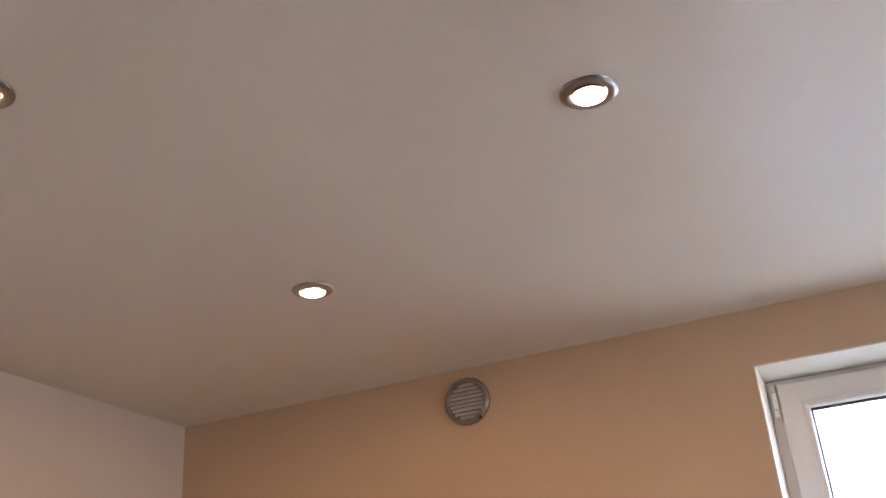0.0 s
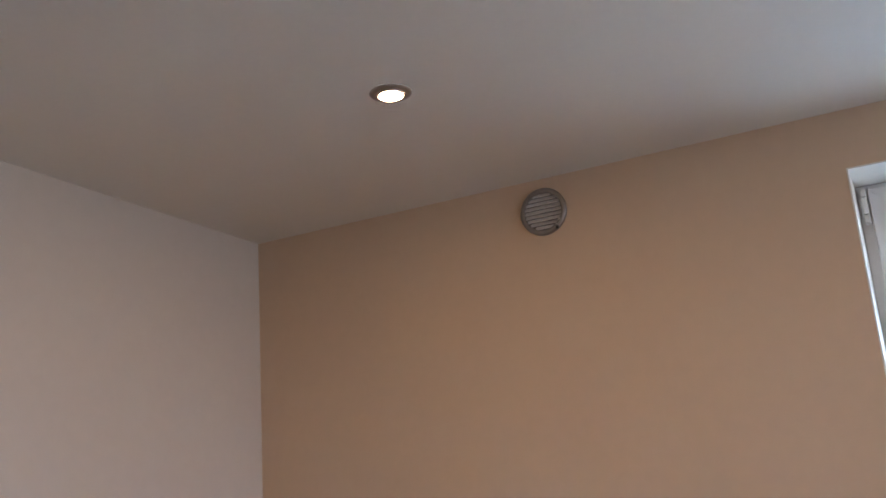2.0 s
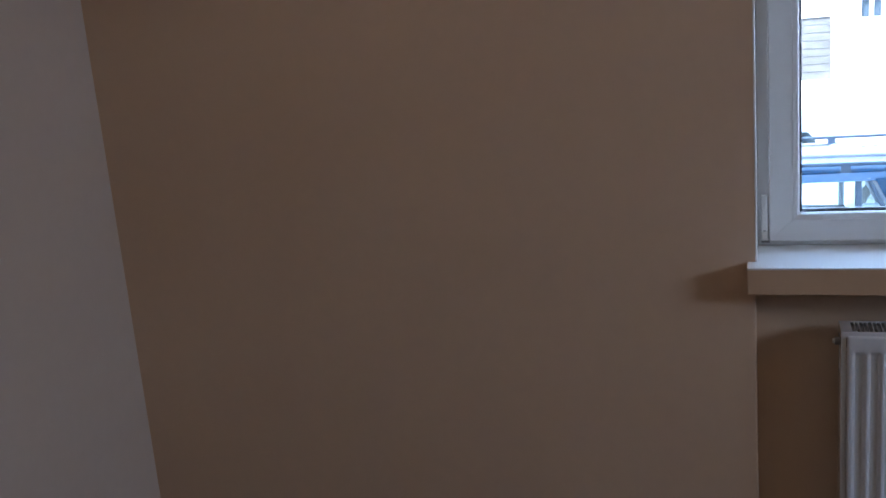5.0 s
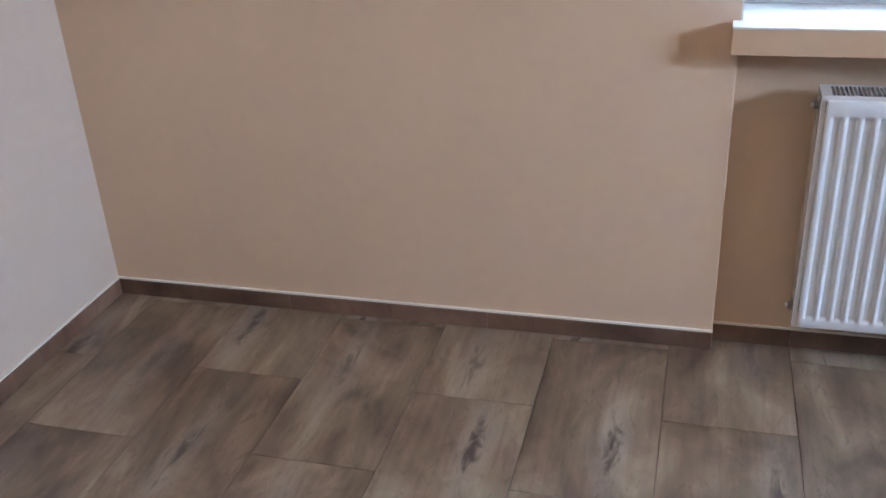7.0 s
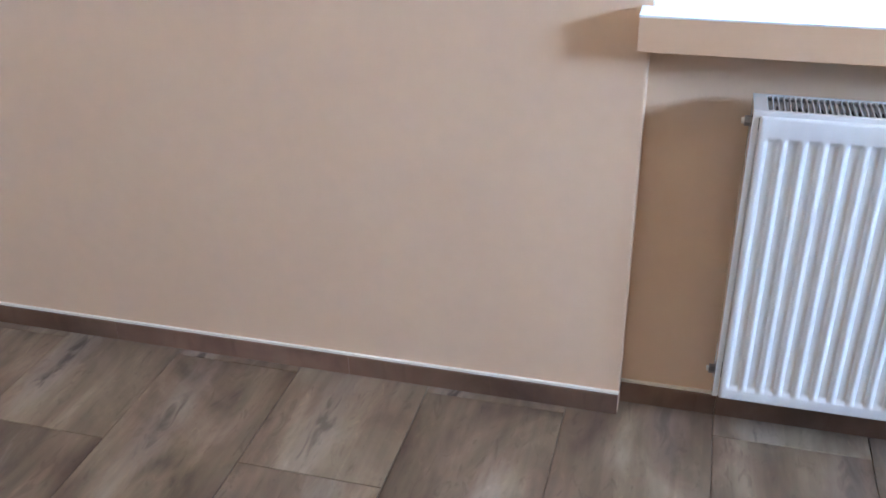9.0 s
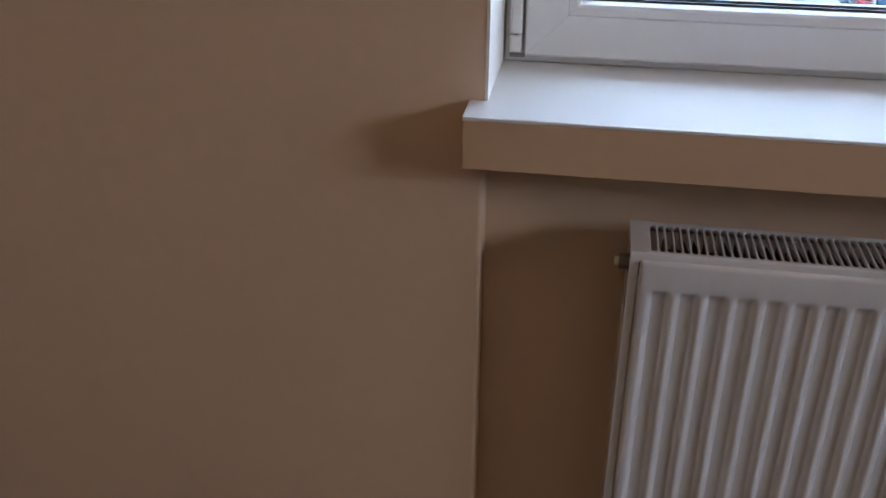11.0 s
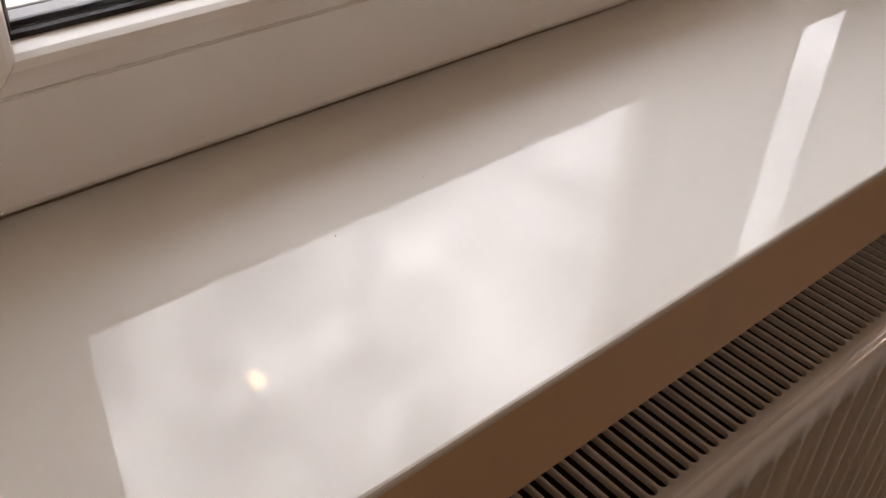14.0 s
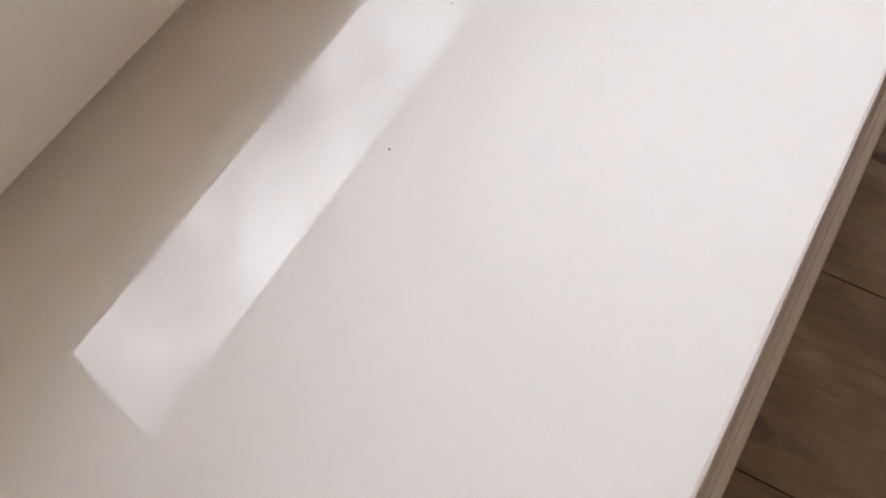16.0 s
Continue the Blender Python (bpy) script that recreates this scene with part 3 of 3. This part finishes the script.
def side_strips(x0, x1):
    """The sheets of one end, round the two openings for the plugs."""
    f0, f1 = (x1, -0.0015) if x0 < 0 else (RL + 0.0015, x0)
    return [(x0, x1, -0.0755, -0.052, 0.0, CZ - 0.0005), (x0, x1, -0.012, 0.0125, 0.0, CZ - 0.0005), (x0, x1, -0.052, -0.012, 0.09, 0.50),
            (x0, x1, -0.052, -0.012, 0.59, CZ - 0.0005), (f0, f1, -0.0745, -0.0735, 0.0, CZ - 0.012)]


for x0, x1, out in ((-0.0122, -0.0104, -1), (RL + 0.0104, RL + 0.0122, 1)):
    for strip_box in side_strips(x0, x1):
        part("side_sheet", B(*strip_box), M_RAD, radiator)
    for z in (0.573, 0.036):
        plug = part("plug", cyl(bmesh.new(), (x0 - 0.004 if out < 0 else x1 + 0.004, -0.032, z), 0.0095, 0.0095, 0.014, "x", 6), M_STEEL, radiator, "nickel-plated blanking plug")
        part("plug_screw", cyl(bmesh.new(), (x0 - 0.013 if out < 0 else x1 + 0.013, -0.032, z), 0.0055, 0.0055, 0.006, "x", 16), M_CREAM, plug, "pale bleed screw")
        part("plug_collar", cyl(bmesh.new(), (x0 + 0.012 if out < 0 else x1 - 0.012, -0.032, z), 0.016, 0.016, 0.022, "x", 20), M_DARK, plug)
for x in (0.18, RL - 0.18):
    part("wall_bracket", B(x - 0.014, x + 0.014, 0.019, NICHE + 0.002, 0.08, 0.54), M_RAD, radiator)

# ---------------------------------------------------------------- vent
vent = holder("wall_vent", (1.026, 0, 2.370), "round nickel wall vent with slanted louvres", "vent")
TURN = Matrix.Rotation(radians(90), 4, "X")


def turned(bm):
    bmesh.ops.transform(bm, matrix=TURN, verts=bm.verts)
    return bm


part("ring", turned(lathe([(0.0700, 0.0), (0.0702, 0.006), (0.0690, 0.0095), (0.0655, 0.0120), (0.0600, 0.0125), (0.0565, 0.0108), (0.0550, 0.0070), (0.0550, 0.0)])), M_STEEL, vent, smooth=True)
part("backing", turned(lathe([(0.0555, 0.0012), (0.03, 0.0012), (0.0005, 0.0012)])), M_MESH, vent, "dark mesh behind the louvres")
for i in range(9):
    z = -0.048 + i * 0.012
    w = math.sqrt(0.0552 ** 2 - z * z)
    bm = bmesh.new()
    box(bm, -w, w, -0.0016, 0.0, -0.0068, 0.0068)
    bmesh.ops.transform(bm, matrix=Matrix.Translation((0, -0.0055, z)) @ Matrix.Rotation(radians(-38), 4, "X"), verts=bm.verts)
    part("louvre", bm, M_VENT, vent)
part("spring_clip", B(0.044, 0.051, -0.0150, -0.011, -0.037, -0.027, 0.001), M_CHROME, vent, "shiny clip at the rim")
part("spring_clip", B(0.036, 0.041, -0.0150, -0.011, -0.050, -0.044, 0.001), M_CHROME, vent, "shiny clip at the rim")
part("clip_slot", B(0.036, 0.044, -0.0146, -0.011, -0.060, -0.0515, 0.001), M_DARK, vent, "dark notch in the rim")

# ---------------------------------------------------------------- recessed spots
spot = None
for x, y in ((0.977, -0.764), (1.776, -1.210), (0.979, -1.690), (2.690, -1.020), (2.620, -2.000)):
    if spot is None:
        spot = holder("ceiling_spot", (x, y, CEIL), "round brushed nickel recessed ceiling spot, lit", "ceiling light", "ceiling spots")
        part("rim", lathe([(0.0480, 0.0), (0.0478, -0.002), (0.0462, -0.0035), (0.0420, -0.0052), (0.0370, -0.0060), (0.0310, -0.0054), (0.0297, -0.003), (0.0297, 0.0)]), M_STEEL, spot, "brushed nickel rim", smooth=True)
        part("lamp_ring", lathe([(0.0295, -0.003), (0.0292, -0.0080), (0.0280, -0.0092), (0.0263, -0.0085), (0.0263, -0.004)]), M_CHROME, spot, "chrome retaining ring", smooth=True)
        part("lamp", lathe([(0.0264, -0.0075), (0.0258, -0.0083), (0.0180, -0.0088), (0.0080, -0.0090), (0.0002, -0.0090)], 32), M_GLOW, spot, "lit frosted lamp face", smooth=True)
    else:
        copy_thing(spot, pose(x, y, CEIL))

# ---------------------------------------------------------------- crumbs on the sill
for x, y, r in ((2.033, 0.070, 0.00045), (2.101, 0.085, 0.0003)):
    bm = bmesh.new()
    bmesh.ops.create_icosphere(bm, subdivisions=1, radius=r)
    for v in bm.verts:
        v.co *= 1 + 0.3 * noise.noise(v.co * 900)
    c = thing("crumb", bm, M_GROUT, "tiny dark speck of dirt on the white sill", "speck", "", "specks on the sill")
    c.location = (x, y, SILL + r * 0.7)

# ---------------------------------------------------------------- outside
thing("ground", B(-600, 600, -600, 900, GROUND - 0.5, GROUND), M_ASPH, "pale dusty concrete yard outside the window", "ground", S)
thing("plinth", B(-0.3, X_R + 0.3, Y_B - 0.3, WALL_T, GROUND, -0.2505), M_OUT, "white rendered base of the building", "plinth", S)

house = holder("garage_building", (0, 14, GROUND), "low white rendered building with a red tiled eave", "building")
HZ = 2.86 - GROUND
openings = [(2.37, 2.84, 0.36 - GROUND, 1.33 - GROUND), (3.22, 3.80, 1.22 - GROUND, 1.62 - GROUND), (5.2, 5.8, 1.22 - GROUND, 1.62 - GROUND), (0.3, 0.9, 1.22 - GROUND, 1.62 - GROUND)]
bm = bmesh.new()
xs = [-14.0] + sorted(v for o in openings for v in o[:2]) + [18.0]
for i in range(len(xs) - 1):
    hole = next((o for o in openings if abs(o[0] - xs[i]) < 1e-6), None)
    if hole:
        box(bm, xs[i], xs[i + 1], 0, 0.35, 0, hole[2])
        box(bm, xs[i], xs[i + 1], 0, 0.35, hole[3], HZ)
    else:
        box(bm, xs[i], xs[i + 1], 0, 0.35, 0, HZ)
box(bm, -14, 18, 7.5, 7.9, 0, HZ)
part("wall", bm, M_OUT, house)
for i in range(8):
    z = openings[0][2] + i * 0.121
    part("board", B(openings[0][0], openings[0][1], 0.03 + 0.01 * (i % 2), 0.07, z + 0.004, z + 0.119, 0.004), M_BOARD, house, "weathered grey board")
for o in openings[1:]:
    w = part("window", B(o[0], o[1], 0.10, 0.14, o[2], o[2] + 0.05), M_PVC, house, "small barred window")
    for k in range(4):
        x = o[0] + 0.03 + k * (o[1] - o[0] - 0.06) / 3
        part("bar", B(x - 0.03, x + 0.03, 0.08, 0.14, o[2] + 0.05, o[3]), M_PVC, w)
    part("pane", B(o[0], o[1], 0.16, 0.17, o[2] + 0.05, o[3]), M_BARRED, w)
bm = bmesh.new()
pr = [(-0.45, HZ - 0.02), (-0.45, HZ + 0.06), (3.95, HZ + 1.5), (8.35, HZ + 0.06), (8.35, HZ - 0.02), (3.95, HZ + 1.42)]
r = [[bm.verts.new((x, y, z)) for y, z in pr] for x in (-14.4, 18.4)]
for i in range(6):
    bm.faces.new((r[0][i], r[0][(i + 1) % 6], r[1][(i + 1) % 6], r[1][i]))
bm.faces.new(r[0])
bm.faces.new(r[1][::-1])
roof = part("roof", bm, M_ROOF, house, "pale tiled pitched roof")
part("eave_board", B(-14.4, 18.4, -0.49, -0.452, HZ - 0.05, HZ + 0.07, 0.004), M_RED, house, "red eave board")
bm = bmesh.new()
for i in range(200):
    box(bm, -14.2 + i * 0.16, -14.1 + i * 0.16, -0.44, -0.05, HZ - 0.09, HZ - 0.025)
part("rafter_tails", bm, M_RED, house, "row of red brick eave ends")
bm = bmesh.new()
for i in range(200):
    box(bm, -14.3 + i * 0.16, -14.2 + i * 0.16, -0.47, -0.3, HZ + 0.085, HZ + 0.125)
part("tile_ends", bm, M_DARK, house, "dark ends of the lowest roof tiles")


def slab(shape, y0, y1, bevel=0.03):
    """A side outline of (x, z) pairs, given a width across y."""
    bm = bmesh.new()
    a = [bm.verts.new((x, y0, z)) for x, z in shape]
    b = [bm.verts.new((x, y1, z)) for x, z in shape]
    for i in range(len(shape)):
        k = (i + 1) % len(shape)
        bm.faces.new((a[i], a[k], b[k], b[i]))
    bm.faces.new(a[::-1])
    bm.faces.new(b)
    if bevel:
        bmesh.ops.bevel(bm, geom=list(bm.edges), offset=bevel, segments=2, affect="EDGES", profile=0.5)
    return bm


def car_roof():
    """A crowned roof skin with thickness, falling to the front and the sides."""
    bm = bmesh.new()
    nx, ny = 14, 8
    sheets = []
    for drop in (0.0, 0.03):
        rows = []
        for i in range(nx + 1):
            x = -0.36 + 2.36 * i / nx
            row = []
            for j in range(ny + 1):
                v = 2 * j / ny - 1
                z = 1.53 - 0.045 * abs(v) ** 2.6 - 0.09 * (max(0.0, 0.55 - x) / 0.91) ** 2 - 0.03 * (max(0.0, x - 1.2) / 0.8) ** 2
                row.append(bm.verts.new((x, 0.85 + 0.72 * v, z - drop)))
            rows.append(row)
        sheets.append(rows)
    for rows in sheets:
        for a, b in zip(rows, rows[1:]):
            for j in range(ny):
                bm.faces.new((a[j], a[j + 1], b[j + 1], b[j]))
    t, u = sheets
    for i in range(nx):
        for j in (0, ny):
            bm.faces.new((t[i][j], t[i + 1][j], u[i + 1][j], u[i][j]))
    for j in range(ny):
        for i in (0, nx):
            bm.faces.new((t[i][j], t[i][j + 1], u[i][j + 1], u[i][j]))
    return bm


def pane_of(shape, y0, y1, ob):
    g = part("window_pane", slab(shape, y0, y1, 0), M_CARPANE, ob, "clear car window")
    g.visible_shadow = False


def car(paint, at, label, turn=0):
    """An estate car seen from its side; its front is at -x, its near side lies at y = 0."""
    ob = holder("car", at, label, "car", "parked cars")
    ob.rotation_euler = (0, 0, radians(turn))
    lower = [(-2.2, 0.42), (-2.2, 0.6), (-2.08, 0.74), (-1.3, 0.88), (-0.78, 0.94), (0.6, 0.96), (2.08, 0.97), (2.2, 0.84), (2.24, 0.5), (2.15, 0.26), (-2.05, 0.24)]
    part("body", slab(lower, 0, 1.7, 0.045), paint, ob)
    # black band that also paints the shade on the lower body
    part("dark_lower_band", B(-1.9, 2.06, -0.012, 0.03, 0.16, 0.60, 0.01), M_RUBBER, ob, "black band along the sills, cladding and shade together")
    part("side_moulding", B(-1.0, 1.0, -0.018, 0.01, 0.64, 0.69, 0.006), M_RUBBER, ob, "black rubbing strip")
    part("belt_strip", B(-0.66, 1.98, 0.045, 0.075, 0.952, 0.976, 0.006), M_RUBBER, ob, "black window seal")
    part("underbody", B(-1.8, 2.0, 0.2, 1.5, 0.14, 0.3, 0.02), M_TYRE, ob, "black underbody")
    part("cabin_floor", B(-0.62, 0.93, 0.14, 1.56, 0.955, 0.985, 0.01), M_CLOTH, ob, "dark cabin lining")
    # added pale sheet, so the rear side window looks bright
    part("bright_fill_sheet", B(1.06, 1.96, 0.14, 1.56, 0.955, 0.992, 0.01), M_COVER, ob, "pale sheet added to brighten the rear side window")
    part("roof", car_roof(), paint, ob, smooth=True)
    for y, s in ((0.1, 1), (1.6, -1)):
        lean = 0.03 * s
        for nm, q, m, w in (("cant_rail", [(-0.40, 1.385), (-0.34, 1.40), (0.2, 1.462), (1.2, 1.475), (1.98, 1.44), (1.99, 1.412), (1.2, 1.425), (0.2, 1.415)], paint, 0.035),
                            ("front_pillar", [(-0.40, 1.40), (-0.33, 1.40), (-0.68, 0.95), (-0.80, 0.95)], paint, 0.03),
                            ("door_pillar", [(-0.02, 1.43), (0.07, 1.43), (0.05, 0.95), (-0.06, 0.95)], M_TRIM, 0.025),
                            ("quarter_bar", [(0.885, 1.44), (0.925, 1.44), (0.925, 0.95), (0.885, 0.95)], M_TRIM, 0.02),
                            ("door_frame", [(0.945, 1.44), (0.975, 1.44), (1.215, 0.95), (1.18, 0.95)], M_TRIM, 0.022),
                            ("rear_pillar", [(1.00, 1.44), (1.075, 1.44), (1.315, 0.95), (1.235, 0.95)], paint, 0.03),
                            ("tail_pillar", [(1.80, 1.44), (1.99, 1.44), (2.17, 0.95), (1.97, 0.95), (1.955, 1.05), (1.90, 1.25)], paint, 0.035)):
            solid = slab(q, y - w, y + w, 0.006)
            if nm == "cant_rail":
                for v in solid.verts:
                    v.co.y += (v.co.z - 1.42) * 1.0 * s
            part(nm, solid, m if s > 0 or nm == "cant_rail" else M_COVER, ob)
        for q in ([(-0.36, 1.38), (-0.01, 1.42), (-0.03, 0.97), (-0.70, 0.97)], [(0.06, 1.42), (0.89, 1.425), (0.89, 0.97), (0.04, 0.97)],
                  [(0.92, 1.42), (0.96, 1.42), (1.19, 0.97), (0.92, 0.97)], [(1.06, 1.42), (1.85, 1.42), (1.96, 1.05), (1.97, 0.97), (1.29, 0.97)]):
            pane_of(q, y - 0.003, y + 0.003, ob)
        rail_bm = B(-0.1, 1.75, y + lean - 0.014, y + lean + 0.014, 1.515, 1.54, 0.01)
        for x in (-0.08, 0.8, 1.68):
            box(rail_bm, x, x + 0.06, y + lean - 0.012, y + lean + 0.012, 1.47, 1.52)
        part("roof_rail", rail_bm, M_TRIM if paint is M_BLUE else M_ALU, ob, "roof rail")
    pane_of([(-0.41, 1.385), (-0.405, 1.39), (-0.80, 0.955), (-0.805, 0.95)], 0.14, 1.56, ob)
    pane_of([(1.985, 1.42), (1.99, 1.42), (2.14, 0.98), (2.135, 0.98)], 0.16, 1.54, ob)
    for x in (-1.32, 1.32):
        for y, out in ((0.07, -1), (1.63, 1)):
            arch = turned(lathe([(0.345, 0.0), (0.345, 0.02), (0.385, 0.02), (0.385, 0.0)], 40))
            bmesh.ops.translate(arch, verts=arch.verts, vec=(x, 0.006 if out < 0 else 1.714, 0.31))
            part("wheel_arch", arch, M_RUBBER, ob, "black wheel arch lip")
            wheel = part("wheel", cyl(bmesh.new(), (x, y, 0.31), 0.31, 0.31, 0.19, "y", 36), M_TYRE, ob, "black tyre")
            part("rim", cyl(bmesh.new(), (x, y, 0.31), 0.2, 0.2, 0.2, "y", 24), M_ALU, wheel, "grey wheel rim")
            part("hub", cyl(bmesh.new(), (x, y, 0.31), 0.05, 0.05, 0.21, "y", 16), M_RUBBER, wheel)
    for y in (0.02, 1.44):
        part("headlight", B(-2.19, -2.02, y + 0.04, y + 0.24, 0.58, 0.72, 0.02), M_CARGLASS, ob, "clear headlight")
        part("tail_light", B(2.14, 2.245, y - 0.022, y + 0.22, 0.72, 1.0, 0.015), M_TAIL, ob, "red tail light")
        part("turn_light", B(2.12, 2.235, y - 0.022, y + 0.22, 1.002, 1.10, 0.015), M_AMBER, ob, "amber turn light")
    for x in (-0.02, 0.72):
        part("door_handle", B(x, x + 0.16, -0.022, 0.01, 0.80, 0.83, 0.008), paint, ob)
    return ob


car(M_BLUE, (1.52, 4.2, GROUND), "blue estate car parked on the yard outside")
car(M_SILVER, (1.8, 10.9, GROUND), "silver estate car parked in front of the building", 180)

def weed(at, seed, label):
    """A tuft of thin, bent stems with narrow leaves."""
    rng = random.Random(seed)
    bm = bmesh.new()
    for _ in range(26):
        a, lean, h = rng.uniform(0, 6.283), rng.uniform(0.05, 0.45), rng.uniform(0.25, 0.75)
        side = Vector((-math.sin(a), math.cos(a), 0)) * 0.006
        last = None
        for k in range(5):
            u = k / 4
            c = Vector((math.cos(a) * lean * h * u * u + rng.uniform(-0.008, 0.008), math.sin(a) * lean * h * u * u, h * u))
            pair = [bm.verts.new(c - side * (1.1 - u)), bm.verts.new(c + side * (1.1 - u))]
            if last:
                bm.faces.new((last[0], last[1], pair[1], pair[0]))
                tip = c + Vector((rng.uniform(-0.07, 0.07), rng.uniform(-0.07, 0.07), 0.04))
                mid = (c + tip) / 2 + side * 1.6
                bm.faces.new([bm.verts.new(p) for p in (c, mid, tip)])
            last = pair
    ob = thing("weed", bm, M_WEED, label, "weed", "", "weeds in the yard")
    ob.location = at


weed((6.75, 7.8, GROUND), 3, "thin dry green weed growing in the yard")
weed((7.2, 8.1, GROUND), 8, "thin dry green weed growing in the yard")

# ---------------------------------------------------------------- skirting pieces
BH, BT = 0.052, 0.010
baseboard = holder("baseboard", (0, 0, 0), "dark wood-look tile skirting with a pale caulk line", "skirting", "", S)


def skirting(p0, p1, into, joints):
    """Pieces along the wall from p0 to p1; into is the way the room lies."""
    p0, p1, into = Vector(p0), Vector(p1), Vector(into)
    along = (p1 - p0).normalized()
    length = (p1 - p0).length
    cuts = [0.0] + [j for j in joints if 0.02 < j < length - 0.02] + [length]
    for a, b in zip(cuts, cuts[1:]):
        bm = B(0, BT, 0.0008, b - a - 0.0008, 0.0005, BH, 0.0008, 1)
        at = p0 + along * a
        ob = part("skirting_tile", bm, M_BASE, baseboard)
        ob.matrix_basis = Matrix(((into.x, along.x, 0, at.x), (into.y, along.y, 0, at.y), (0, 0, 1, 0), (0, 0, 0, 1)))
    ob = part("caulk_line", B(0, 0.007, 0, length, BH + 0.0003, BH + 0.0055), M_CAULK, baseboard, "pale caulk line")
    ob.matrix_basis = Matrix(((into.x, along.x, 0, p0.x), (into.y, along.y, 0, p0.y), (0, 0, 1, 0), (0, 0, 0, 1)))


every = [0.614 * i for i in range(1, 9)]
skirting((0, 0), (NX0, 0), (0, -1), (0.592, 1.206))
skirting((NX0, NICHE), (NX1, NICHE), (0, -1), (0.205, 0.819))
skirting((NX1, 0), (X_R, 0), (0, -1), every)
skirting((0, Y_B), (0, -BT), (1, 0), [(-BT - Y_B) - 0.614 * i for i in range(6, 0, -1)])
skirting((X_R, Y_B), (X_R, -BT), (-1, 0), every)
skirting((BT, Y_B), (X_R - BT, Y_B), (0, 1), every)

# ---------------------------------------------------------------- floor tiles
TW, TL, JOINT = 0.3165, 0.640, 0.0019
full = None
for c in range(-1, 15):
    x0 = 0.134 + TW * c
    y_top = -0.352 if c % 2 == 1 else -0.030
    for r in range(-1, 8):
        y1 = y_top - TL * r
        a0, a1 = max(x0 + JOINT / 2, 0.0005), min(x0 + TW - JOINT / 2, X_R - 0.0005)
        b0, b1 = max(y1 - TL + JOINT / 2, Y_B + 0.0005), min(y1 - JOINT / 2, (NICHE if a0 > NX0 - 0.2 and a1 < NX1 + 0.1 else 0) - 0.0005)
        if a1 - a0 < 0.01 or b1 - b0 < 0.01:
            continue
        whole = abs(a1 - a0 - TW + JOINT) < 1e-6 and abs(b1 - b0 - TL + JOINT) < 1e-6
        if whole and full:
            ob = new("floor_tile", full)
            ob.parent = floor
        else:
            cx, cy = (a0 + a1) / 2, (b0 + b1) / 2
            bm = B(a0 - cx, a1 - cx, b0 - cy, b1 - cy, -0.009, 0.0, 0.0006, 1)
            ob = part("floor_tile", bm, M_FLOOR, floor)
            if whole:
                full = ob.data
        ob.location = ((a0 + a1) / 2, (b0 + b1) / 2, 0)
